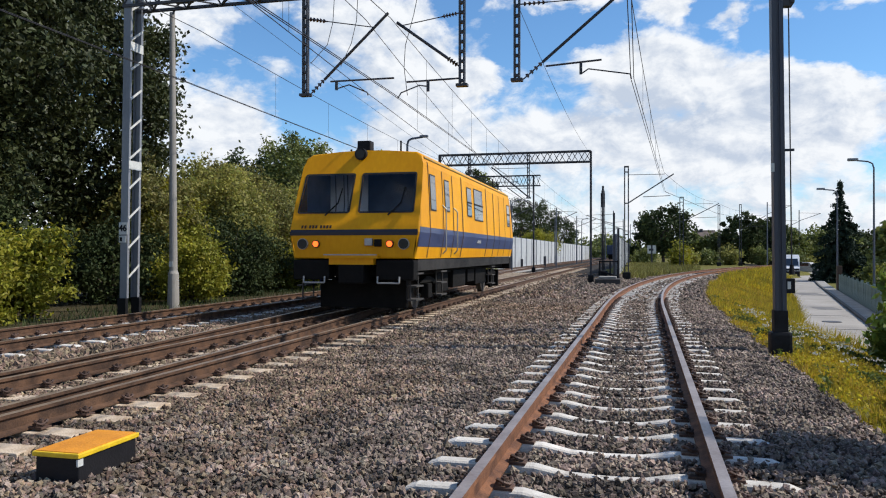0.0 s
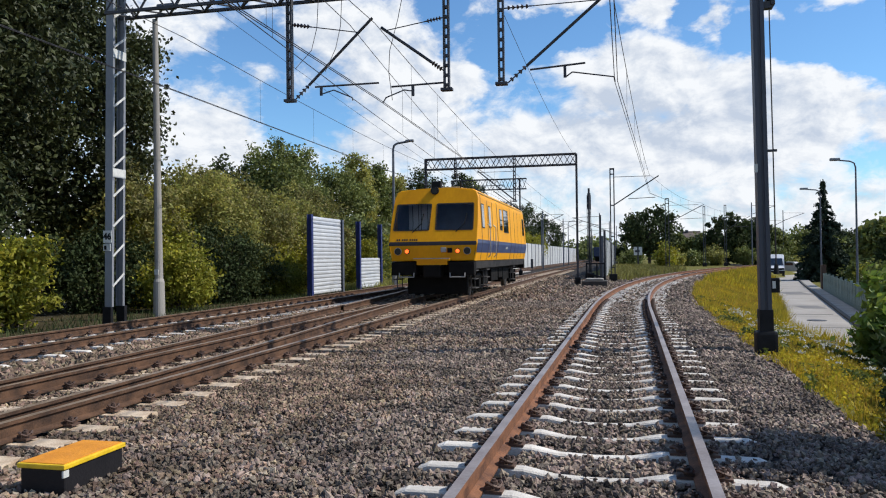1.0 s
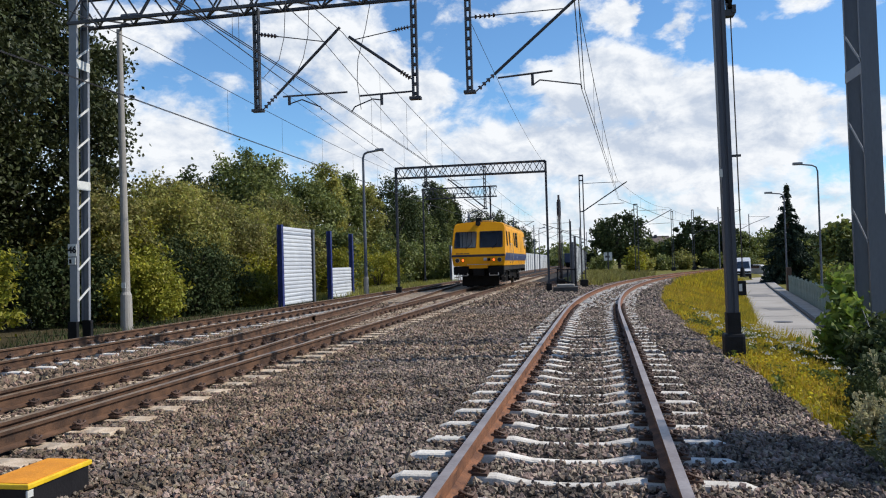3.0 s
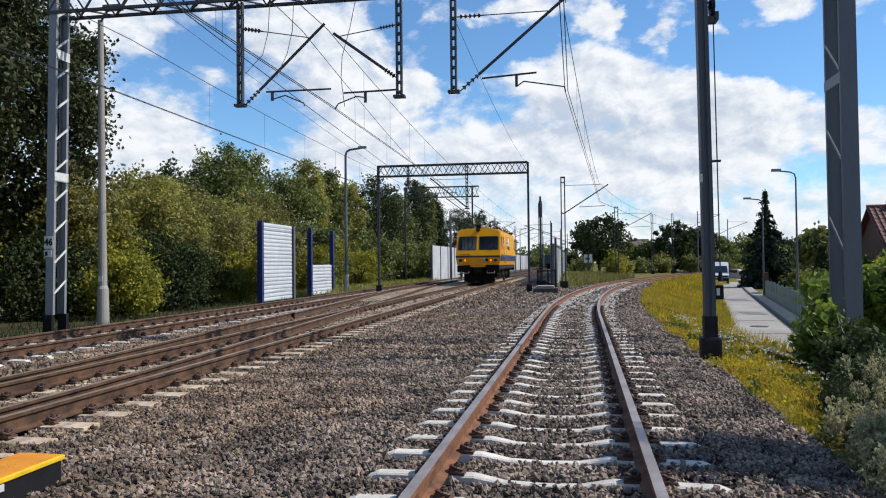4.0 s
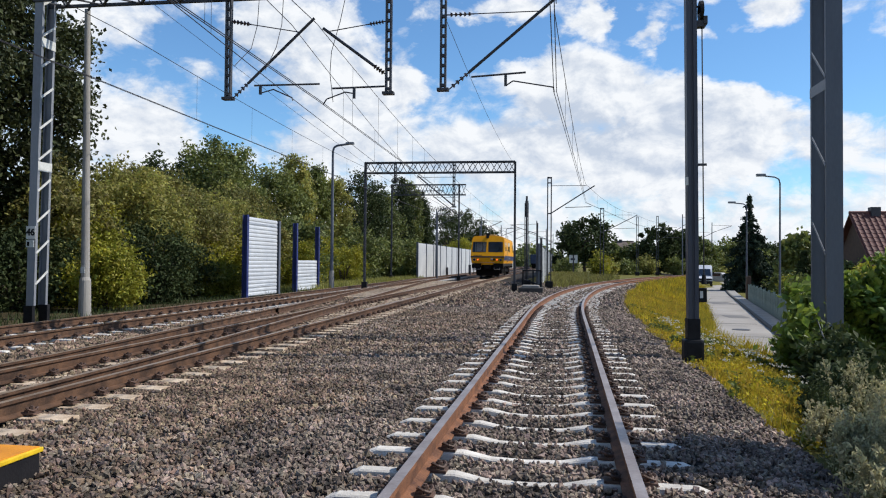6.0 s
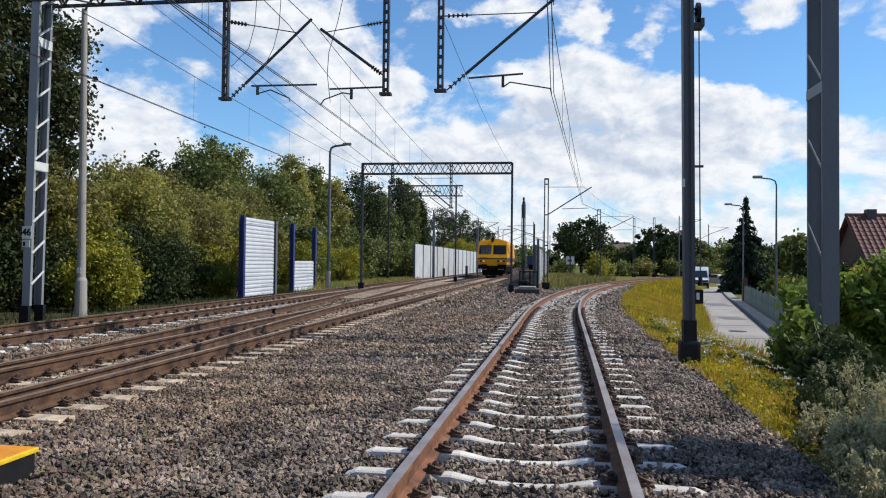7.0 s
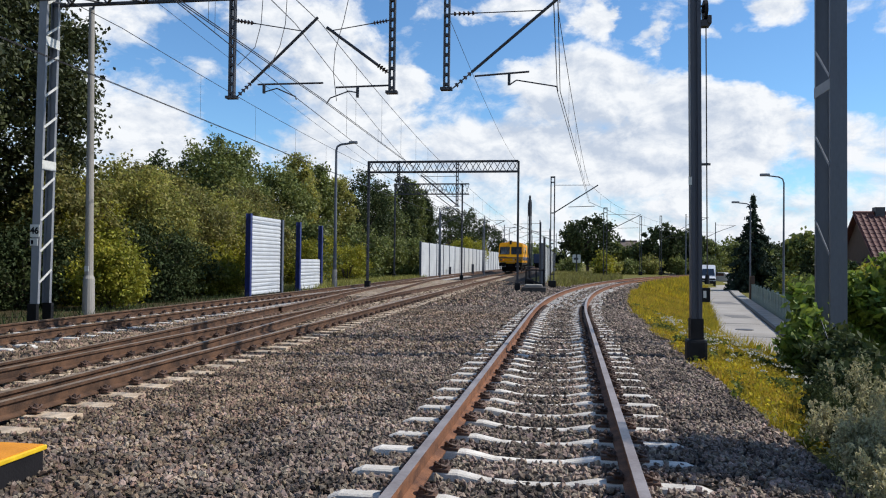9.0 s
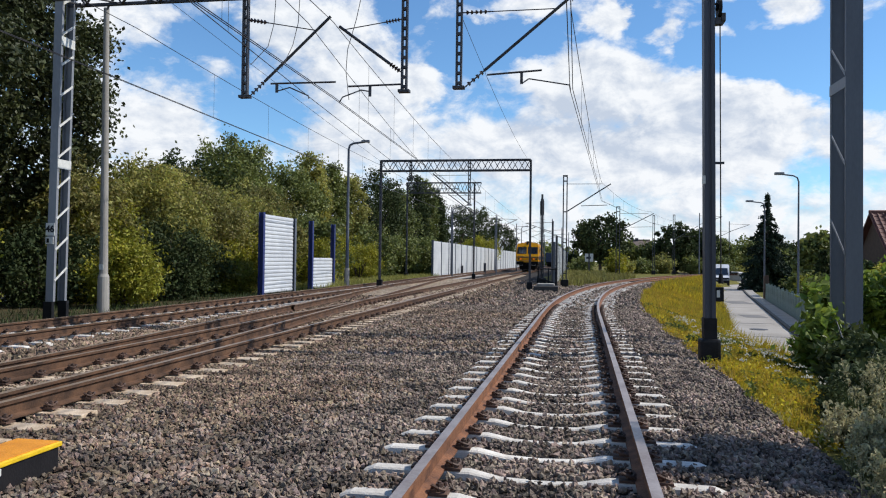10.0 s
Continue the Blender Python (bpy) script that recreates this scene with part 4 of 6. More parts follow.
def railcar():
    p = thing("railcar", (0, 0, 0), "yellow maintenance railcar with a blue side band and glowing tail lamps", "railcar")
    ring = [(w, z) for z, w in SECT] + [(-w, z) for z, w in SECT[-2::-1]]
    body = bmesh.new()
    front = [body.verts.new((x, rake(z), z)) for x, z in ring]
    back = [body.verts.new((x, CAR_L - rake(z), z)) for x, z in ring]
    n = len(ring)
    for i in range(n - 1):
        body.faces.new((front[i], front[i + 1], back[i + 1], back[i]))
    body.faces.new((front[0], back[0], back[-1], front[-1]))
    for cap in (front, back):
        lo = [v for v in cap if v.co.z < 1.9]
        hi = [v for v in cap if v.co.z > 1.8]
        body.faces.new(lo), body.faces.new(hi)
    es = [e for e in body.edges if (e.verts[0] in front and e.verts[1] in front) or (e.verts[0] in back and e.verts[1] in back)]
    bmesh.ops.bevel(body, geom=es, offset=0.05, segments=3, profile=0.6, affect="EDGES")
    # the front end wall is open where its two windscreens sit
    wall = max((f for f in body.faces if f.normal.y < -0.8 or f.normal.y > 0.8), key=lambda f: f.calc_area() if f.calc_center_median().y < 2 and f.calc_center_median().z > 2 else 0)
    rim = list(wall.edges)
    bmesh.ops.delete(body, geom=[wall], context="FACES_ONLY")
    for b0, b1, x0, x1 in SCREENS:
        loop = [body.verts.new((x, rake(z), z)) for x, z in ((b0, 2.31), (b1, 2.31), (x1, 3.17), (x0, 3.17))]
        rim += [body.edges.new((loop[k], loop[(k + 1) % 4])) for k in range(4)]
    bmesh.ops.triangle_fill(body, use_beauty=True, use_dissolve=False, edges=rim)
    part("body", body, M_YELLOW, p)
    cab = bmesh.new()
    for a in ((-1.40, 1.40, 2.55, 2.60, 1.9, 3.55), (-1.42, -1.40, 0.75, 2.6, 1.9, 3.5), (1.40, 1.42, 0.75, 2.6, 1.9, 3.5), (-1.4, 1.4, 0.5, 2.6, 1.88, 1.9), (-1.36, 1.36, 0.86, 2.6, 3.48, 3.5)):
        box(cab, *a)
    part("cab_lining", cab, M_CABDARK, p, "dark cab lining")
    part("driver_desk", nbox(-1.35, 1.35, 0.30, 0.75, 1.9, 2.30, bevel=0.03), M_UNDER, p, "dark driver's desk")
    # added pale panel with dark lines, imitating a sky reflection in the left windscreen
    glare = part("cab_blind", nbox(-1.36, -0.36, 2.02, 2.04, 1.95, 3.46), M_GLARE, p, "pale panel standing in for the windscreen's reflection")
    for x in (-1.22, -1.0, -0.90, -0.66):
        part("blind_cord", rods([(x, 2.0, 3.44), (x + 0.02, 2.0, 2.6), (x - 0.015, 2.0, 2.0)], 0.012), M_BLACK, glare, "thin dark line in the pale reflection")
    # side bands, joints, roof
    for s in (-1, 1):
        bm = bmesh.new()
        zs = (1.52, 1.68, 1.84, 1.96)
        for za, zb in zip(zs, zs[1:]):
            f = [bm.verts.new((s * (half_w(z) + 0.005), y, z)) for z, y in ((za, max(rake(za), 0) + 0.06), (zb, max(rake(zb), 0) + 0.06), (zb, CAR_L - 0.1), (za, CAR_L - 0.06))]
            bm.faces.new(f)
        bmesh.ops.remove_doubles(bm, verts=bm.verts, dist=0.001)
        band = part("side_band", bm, M_BLUE, p, "blue side band")
        for k in range(3):
            part("mark_bar", nbox(s * 1.537 - 0.003, s * 1.537 + 0.003, 6.4 + 0.05 * k, 7.0 - 0.03 * k, 1.68 + 0.03 * k, 1.695 + 0.03 * k), M_SIGN, band)
        for y, z1 in ((0.95, 3.42), (2.25, 3.36), (3.32, 3.36), (4.42, 3.4), (8.02, 3.4), (9.32, 3.36), (10.42, 3.36), (11.6, 3.4), (12.9, 3.3)):
            bm = bmesh.new()
            w = 0.10 if y in (9.32, 4.42, 8.02) else 0.06
            zs = [1.27, 1.84, 2.6, 3.39] if z1 < 3.38 else [1.27, 1.84, 2.6, 3.40, z1 + 0.06]
            for za, zb in zip(zs, zs[1:]):
                bm.faces.new([bm.verts.new((s * (half_w(z) + 0.008), yy, z)) for z, yy in ((za, y), (zb, y), (zb, y + w), (za, y + w))])
            part("panel_joint", bm, M_SEAM, p, "dark vertical panel joint")
        part("cant_rail", rods([(s * 1.425, 0.78, 3.56), (s * 1.425, CAR_L - 0.78, 3.56)], 0.025), M_ROOFG, p, "pale gutter rail")
        for y0, y1, z0, z1 in ((1.10, 1.55, 2.40, 3.18), (2.50, 2.95, 2.45, 3.18), (5.15, 5.72, 2.45, 3.22), (6.15, 7.40, 2.38, 3.26), (12.2, 12.75, 2.4, 3.15)):
            for nm, g, m, o in (("window_gasket", 0.035, M_GASKET, 0.012), ("window_pane", 0.0, M_GLASS, 0.017)):
                bm = bmesh.new()
                vs = [bm.verts.new((s * (half_w(z) + o), y, z)) for z, y in ((z0 - g, y0 - g), (z0 - g, y1 + g), (2.6, y1 + g), (z1 + g, y1 + g), (z1 + g, y0 - g), (2.6, y0 - g))]
                bm.faces.new((vs[0], vs[1], vs[2], vs[5])), bm.faces.new((vs[5], vs[2], vs[3], vs[4]))
                part(nm, bm, m, p)
            if y1 - y0 > 0.5 and y0 > 4:
                part("window_bar", nbox(s * (half_w(2.75) + 0.02) - 0.01, s * (half_w(2.75) + 0.02) + 0.01, y0, y1, 2.80, 2.84), M_GASKET, p)
        for y in (2.18, 3.42):
            part("door_handrail", rods([(s * 1.52, y, 1.35), (s * 1.61, y, 1.45), (s * 1.61, y, 2.45), (s * 1.51, y, 2.55)], 0.018), M_HAND, p, "grey door handrail")
        part("sole_bar", nbox(s * 1.20, s * 1.41, 0.35, CAR_L - 0.35, 0.98, 1.24), M_SOLE, p, "grimy dark sole bar")
        for y in (0.5, 2.75, 9.85):
            bm = bmesh.new()
            for z in (0.32, 0.62, 0.90):
                box(bm, s * 1.20, s * 1.42, y - 0.30, y + 0.30, z, z + 0.035)
            for e in (-0.3, 0.3):
                box(bm, s * 1.28 - 0.015, s * 1.28 + 0.015, y + e - 0.015, y + e + 0.015, 0.32, 1.0)
            part("step_ladder", bm, M_UGREY, p, "grey steel steps")
    roof = bmesh.new()
    for k in range(5):
        box(roof, -0.9, 0.9, 1.4 + k * 2.4, 1.46 + k * 2.4, 3.72, 3.79)
    part("roof_ribs", roof, M_ROOFG, p)
    part("roof_hatch", nbox(-0.55, 0.55, 2.2, 3.4, 3.70, 3.92, bevel=0.05), M_ROOFG, p)
    part("roof_box", nbox(-0.5, 0.6, 6.6, 8.6, 3.70, 3.96, bevel=0.06), M_ROOFG, p)
    part("beacon_box", nbox(-0.21, 0.12, 0.84, 1.1, 3.72, 4.0, bevel=0.03), M_BLACK, p, "black roof box")
    bm = rod(bmesh.new(), (-0.05, 0.62, 3.66), (-0.05, 0.92, 3.66), 0.14, seg=16)
    lamp = part("top_lamp", bm, M_BLACK, p, "round top lamp")
    part("lens", rod(bmesh.new(), (-0.05, 0.605, 3.66), (-0.05, 0.618, 3.66), 0.105, seg=16), M_LAMPG, lamp)
    for x, y, h in ((0.75, 1.2, 0.28), (1.0, 12.0, 0.4), (0.2, 10.5, 0.3), (-0.6, 1.5, 0.16)):
        part("roof_antenna", rod(bmesh.new(), (x, y, 3.66), (x, y, 3.74 + h), 0.022, seg=6), M_BLACK, p)
    # end faces: windows, band, lamps
    for end in (0, 1):
        E_ = (lambda x, z, o: (x, rake(z) - o, z)) if end == 0 else (lambda x, z, o: (-x, CAR_L - rake(z) + o, z))
        for x0, x1, b0, b1 in ((-1.31, -0.15, -1.37, -0.18), (0.08, 1.31, 0.10, 1.33)):
            for nm, g, m, o in (("windscreen_gasket", 0.04, M_GASKET, 0.010), ("windscreen", 0.0, M_GLASS, 0.016)):
                bm = bmesh.new()
                cs = ((b0 - g, 2.31 - g), (b1 + g, 2.31 - g), (x1 + g, 3.17 + g), (x0 - g, 3.17 + g))
                vs = []
                for k in range(4):
                    c, u, v = Vector(cs[k]), Vector(cs[k - 1]), Vector(cs[(k + 1) % 4])
                    a, b = c + (u - c).normalized() * 0.07, c + (v - c).normalized() * 0.07
                    for f in (0, 0.25, 0.5, 0.75, 1):
                        q = a * (1 - f) ** 2 + c * 2 * f * (1 - f) + b * f * f
                        vs.append(bm.verts.new(E_(q.x, q.y, o)))
                if nm == "windscreen" and end == 0:
                    bm.faces.new(vs)
                    part(nm, bm, M_CLEAR, p, "tinted windscreen pane").visible_shadow = False
                elif end == 0:
                    # a rubber frame round the opening
                    inner = [bm.verts.new(E_(x, z, o)) for x, z in ((b0, 2.31), (b1, 2.31), (x1, 3.17), (x0, 3.17))]
                    for k in range(4):
                        ring5 = vs[k * 5:k * 5 + 5]
                        bm.faces.new((*ring5, inner[k]))
                        bm.faces.new((ring5[-1], vs[(k * 5 + 5) % 20], inner[(k + 1) % 4], inner[k]))
                    part(nm, bm, m, p)
                else:
                    bm.faces.new(vs)
                    part(nm, bm, m, p)
            xm = b0 + (b1 - b0) * 0.55
            part("wiper", rods([E_(xm, 2.22, 0.03), E_(xm + 0.28, 2.50, 0.05), E_(xm + 0.34, 2.85, 0.05)], 0.016), M_BLACK, p, "black windscreen wiper")
        bm = bmesh.new()
        q = [bm.verts.new(E_(x, z, 0.008)) for x, z in ((-1.50, 1.77), (1.50, 1.77), (1.51, 1.84), (-1.51, 1.84), (1.49, 1.90), (-1.49, 1.90))]
        bm.faces.new((q[0], q[1], q[2], q[3])), bm.faces.new((q[3], q[2], q[4], q[5]))
        part("end_band", bm, M_BAND, p, "dark band across the end")
        for k in range(9):
            num = bmesh.new()
            x = -1.25 + 0.075 * k + (0.04 if k > 1 else 0) + (0.04 if k > 4 else 0)
            num.faces.new([num.verts.new(E_(xx, z, 0.006)) for xx, z in ((x, 1.93), (x + 0.05, 1.93), (x + 0.05, 2.0), (x, 2.0))])
            part("number_bar", num, M_SEAM, p)
        for x, hot in ((-1.19, 0), (-0.87, 1), (0.87, 1), (1.19, 0)):
            y0 = 0 if end == 0 else CAR_L
            s = -1 if end == 0 else 1
            hous = part("lamp_ring", rod(bmesh.new(), (x, y0 - s * 0.05, 1.58), (x, y0 + s * 0.035, 1.58), 0.125 if not hot else 0.085, seg=18), M_HAND if not hot else M_GASKET, p)
            part("lens", rod(bmesh.new(), (x, y0 + s * 0.03, 1.58), (x, y0 + s * 0.045, 1.58), 0.112 if not hot else 0.066, seg=18), M_RED if (hot and end == 0) else M_LAMPG, hous, "glowing red-orange lamp" if hot and end == 0 else "")
        s = -1 if end == 0 else 1
        y0 = 0 if end == 0 else CAR_L
        Y = lambda a, b: (min(y0 + s * a, y0 + s * b), max(y0 + s * a, y0 + s * b))
        part("socket_box", nbox(0.30, 0.48, *Y(-0.02, 0.07), 1.54, 1.70, bevel=0.015), M_HAND, p, "grey socket box")
        part("socket_box", nbox(0.52, 0.68, *Y(-0.02, 0.06), 1.52, 1.68, bevel=0.015), M_UNDER, p)
        bm = bmesh.new()
        box(bm, -0.62, 0.62, *Y(-0.1, 0.16), 1.26, 1.33)
        box(bm, -0.52, 0.52, *Y(-0.1, 0.10), 1.12, 1.26)
        part("step_apron", bm, M_YELLOW, p, "yellow apron below the end wall")
        part("apron_edge", nbox(-0.62, 0.62, *Y(0.14, 0.175), 1.325, 1.35), M_HAND, p)
        for e in (-1, 1):
            xa, xb = sorted((e * 0.55, e * 1.42))
            part("end_skirt", nbox(xa, xb, *Y(-0.35, 0.02), 0.78, 1.22, bevel=0.03), M_UNDER, p, "black end skirt")
            part("shunter_rail", rods([(e * 0.62, y0 + s * 0.10, 0.86), (e * 0.62, y0 + s * 0.12, 0.72), (e * 1.12, y0 + s * 0.12, 0.72), (e * 1.12, y0 + s * 0.10, 0.86)], 0.02), M_HAND, p, "grey hand rail")
            part("rail_guard", nbox(e * 0.75 - 0.05, e * 0.75 + 0.05, *Y(-1.0, -0.7), 0.06, 0.6), M_UNDER, p)
        part("coupler", nbox(-0.30, 0.30, *Y(-0.5, 0.12), 0.70, 1.12, bevel=0.04), M_UNDER, p, "black coupler")
        part("snow_plough", nbox(-1.05, 1.05, *Y(-0.85, -0.65), 0.12, 0.75, bevel=0.03), M_UNDER, p, "black snow plough plate")
    part("underframe", nbox(-1.15, 1.15, 0.4, CAR_L - 0.4, 0.85, 1.22), M_UNDER, p)
    for x0, x1, y0, y1, z0 in ((-1.2, -0.4, 4.4, 7.0, 0.40), (0.5, 1.22, 4.6, 6.2, 0.42), (0.55, 1.2, 6.6, 7.6, 0.5), (-1.1, 0.2, 7.4, 8.8, 0.45), (-0.9, 1.15, 3.1, 4.3, 0.35), (-0.9, 1.18, 7.9, 9.7, 0.38), (-0.6, 0.6, 9.8, 12.6, 0.42), (-0.7, 0.7, 0.9, 3.1, 0.40)):
        part("underfloor_box", nbox(x0, x1, y0, y1, z0, 0.9, bevel=0.03), M_UNDER, p)
    axles = []
    for y in (2.15, 10.9):
        for s in (-1, 1):
            part("axle_box", nbox(s * 1.02, s * 1.22, y - 0.18, y + 0.18, 0.28, 0.64, bevel=0.03), M_UNDER, p)
            bm = bmesh.new()
            for k in range(5):
                box(bm, s * 1.05, s * 1.17, y - 0.75 + 0.12 * k, y + 0.75 - 0.12 * k, 0.66 + 0.03 * k, 0.69 + 0.03 * k)
            part("leaf_spring", bm, M_UNDER, p)
        ax = new("wheelset")
        ax.parent, ax.matrix_basis = p, pose(0, y, 0.46)
        part("axle", rod(bmesh.new(), (-1.05, 0, 0), (1.05, 0, 0), 0.08, seg=12), M_UNDER, ax)
        for s in (-1, 1):
            bm = rod(bmesh.new(), (s * 0.70, 0, 0), (s * 0.83, 0, 0), 0.46, seg=32)
            rod(bm, (s * 0.675, 0, 0), (s * 0.70, 0, 0), 0.49, seg=32)
            rod(bm, (s * 0.83, 0, 0), (s * 0.90, 0, 0), 0.14, seg=12)
            for k in range(4):
                a = k * math.pi / 2
                rod(bm, (s * 0.83, 0.28 * math.cos(a), 0.28 * math.sin(a)), (s * 0.837, 0.28 * math.cos(a), 0.28 * math.sin(a)), 0.06, seg=8)
            part("wheel", bm, M_UGREY, ax)
        axles.append(ax)
    return p, axles


CAR, AXLES = railcar()
CAR_Y0, CAR_V = 15.75, 8.65


def motions():
    rows = []
    for i in range(21):
        t = i * 0.5
        y = CAR_Y0 + CAR_V * t
        mid = y + CAR_L / 2
        rows.append((t, pose(MAIN_X - 0.04 + bend(mid) - 1.7e-4 * mid * CAR_L / 2, y, RAIL_TOP, 0, 0, -math.degrees(1.7e-4 * mid))))
    walk(CAR, rows)
    for ax, y in zip(AXLES, (2.15, 10.9)):
        walk(ax, [(k / 15, pose(0, y, 0.46, -math.degrees(CAR_V * k / 15 / 0.46), 0, 0)) for k in range(151)])


# ---- lineside things ----
def cable_box():
    p = thing("cable_box", (-3.845, 4.73, -0.05), "low black cable box with an orange-yellow lid on the ballast", "cable box")
    part("housing", nbox(-0.175, 0.175, -0.31, 0.31, 0.0, 0.185, bevel=0.012), M_BOXBODY, p)
    lid = part("lid", nbox(-0.19, 0.19, -0.33, 0.33, 0.187, 0.222, bevel=0.008), M_BOXEDGE, p, "yellow edged lid")
    part("lid_plate", nbox(-0.172, 0.172, -0.312, 0.312, 0.2225, 0.227), M_BOXTOP, lid, "worn orange lid plate")
    part("latch", nbox(0.165, 0.181, -0.325, -0.27, 0.13, 0.18, bevel=0.004), M_SIGN, p, "small white latch")


cable_box()


def noise_panel(y0, y1, z1, posts, x=-12.5):
    p = thing("noise_screen", (0, 0, 0), "white ribbed metal noise screen between dark blue posts beside the track", "noise barrier", group="lineside noise screens")
    n = int(z1 / 0.165)
    first = None
    for i in range(n):
        bm = bmesh.new()
        za, h = 0.02 + i * (z1 - 0.02) / n, (z1 - 0.02) / n
        prof = [(0.0, 0.0), (0.018, 0.2 * h), (0.018, 0.62 * h), (0.0, 0.80 * h), (0.0, 0.985 * h), (-0.06, 0.985 * h), (-0.06, 0.0)]
        a = [bm.verts.new((x + u, y0, za + v)) for u, v in prof]
        b = [bm.verts.new((x + u, y1, za + v)) for u, v in prof]
        for k in range(len(prof)):
            bm.faces.new((a[k], a[(k + 1) % 7], b[(k + 1) % 7], b[k]))
        bm.faces.new(a), bm.faces.new(b[::-1])
        part("plank", bm, M_PANEL, p)
    for y, z, m in posts:
        bm = bmesh.new()
        box(bm, x - 0.10, x + 0.10, y - 0.012, y + 0.012, -0.1, z)
        for e in (-1, 1):
            box(bm, x + e * 0.095 - 0.012, x + e * 0.095 + 0.012, y - 0.10, y + 0.10, -0.1, z)
        part("post", bm, m, p, "dark blue steel post" if m == M_BLUEP else "")


noise_panel(29.85, 33.35, 3.36, [(29.72, 3.42, M_BLUEP), (33.45, 3.36, M_STEEL)])
noise_panel(36.02, 39.35, 1.55, [(35.88, 3.38, M_BLUEP), (39.45, 3.38, M_BLUEP)])


def noise_wall(name, pts, step, h, label, material=M_WALLGREY):
    p = thing(name, (0, 0, 0), label, "noise barrier")
    (xa, ya), (xb, yb) = pts
    L = math.hypot(xb - xa, yb - ya)
    n = int(L / step)
    ang = math.degrees(math.atan2(yb - ya, xb - xa)) - 90
    first = post = None
    for i in range(n):
        k = i / n
        m = pose(xa + (xb - xa) * k, ya + (yb - ya) * k, -0.05, 0, 0, ang)
        if first is None:
            bm = bmesh.new()
            for r in range(6):
                box(bm, -0.05, 0.05, 0.06, step - 0.06, r * h / 6, (r + 1) * h / 6 - 0.02)
            box(bm, -0.03, 0.03, 0.05, step - 0.05, 0.02, h - 0.02)
            first = part("wall_panel", bm, material, p)
            post = part("wall_post", nbox(-0.09, 0.09, -0.07, 0.07, 0, h + 0.06), M_STEEL, p)
            first.matrix_basis = post.matrix_basis = m
        else:
            place(first, p, m), place(post, p, m)
    return p


noise_wall("noise_wall", ((-11.95, 67.5), (-9.2, 190.0)), 4.0, 3.3, "long light grey panelled noise wall beside the outer track")
noise_wall("noise_wall", ((-0.75, 50.5), (0.6, 130.0)), 4.0, 2.8, "pale translucent noise wall between the main line and the bend", M_WALLPALE)


def concrete_pole():
    x, y = -12.58, 19.0
    p = thing("lamp_pole", (0, 0, 0), "tall round concrete lamp pole with a thicker foot", "lamp pole")
    part("shaft", rod(bmesh.new(), (x, y, 1.0), (x - 0.06, y, 8.4), 0.115, 0.075, seg=16), M_POLE, p, smooth=False)
    bm = rod(bmesh.new(), (x, y, -0.2), (x, y, 0.95), 0.17, 0.15, seg=16)
    rod(bm, (x, y, 0.95), (x, y, 1.05), 0.15, 0.11, seg=16)
    part("foot", bm, M_POLE, p)
    part("stencil", nbox(x - 0.06, x + 0.06, y - 0.125, y - 0.112, 1.15, 1.30), M_SIGN, p, "pale stencilled patch")
    part("arm", rods([(x - 0.06, y, 8.3), (x + 0.1, y - 0.1, 8.5), (x + 0.4, y - 0.3, 8.58)], 0.03), M_STEEL, p)
    part("lamp_head", nbox(x + 0.3, x + 0.85, y - 0.5, y - 0.3, 8.50, 8.66, bevel=0.05), M_STEEL, p, "grey street lamp head")


concrete_pole()


def street_lamp(x, y, z0, z1, reach, label, thick=0.07, foot=None):
    p = thing("street_lamp", (0, 0, 0), label, "street lamp", group="street lamps")
    part("post", rod(bmesh.new(), (x, y, z0), (x, y, z1 - 0.25), thick, thick * 0.62, seg=10), M_STEEL, p)
    s = 1 if reach > 0 else -1
    part("arm", rods([(x, y, z1 - 0.3), (x + s * 0.06, y, z1 - 0.08), (x + s * 0.25, y, z1 + 0.02), (x + reach * 0.75, y, z1 + 0.1)], thick * 0.6), M_STEEL, p)
    part("lamp_head", nbox(min(x + reach * 0.6, x + reach), max(x + reach * 0.6, x + reach), y - 0.1, y + 0.1, z1 + 0.06, z1 + 0.2, bevel=0.04), M_STEELL, p, "pale lamp head")
    if foot:
        part("foot", rod(bmesh.new(), (x, y, z0), (x, y, z0 + foot), thick * 1.5, thick * 1.35, seg=12), M_POLE, p, "concrete foot")


street_lamp(-11.85, 40.0, -0.1, 7.85, 1.2, "grey street lamp with a short arm behind the outer track", 0.10, 1.1)
street_lamp(11.5, 40.0, -1.1, 5.95, -1.15, "slim grey street lamp beside the garden fence", 0.06)
street_lamp(14.1, 57.0, -1.1, 5.9, -1.3, "slim grey street lamp further along the road", 0.07)
street_lamp(-9.9, 66.0, -0.1, 6.1, 0.8, "distant grey street lamp beside the outer track", 0.07)
street_lamp(-8.9, 96.0, -0.1, 6.5, 0.9, "distant grey street lamp beside the outer track", 0.08)
street_lamp(-7.4, 128.0, -0.1, 7.2, 1.1, "distant grey street lamp beside the outer track", 0.09)


def slim_pole(x, y, h, arm, label, r=0.09):
    p = thing("line_pole", (0, 0, 0), label, "catenary mast", group="distant line poles")
    part("shaft", rod(bmesh.new(), (x, y, -0.2), (x, y, h), r, r * 0.7, seg=8), M_STEEL, p)
    if arm:
        part("bracket", rod(bmesh.new(), (x, y, h - 1.6), (x + arm, y, h - 0.5), 0.04, seg=5), M_DARKST, p)
        part("tie", rod(bmesh.new(), (x, y, h - 0.4), (x + arm, y, h - 0.5), 0.025, seg=5), M_DARKST, p)


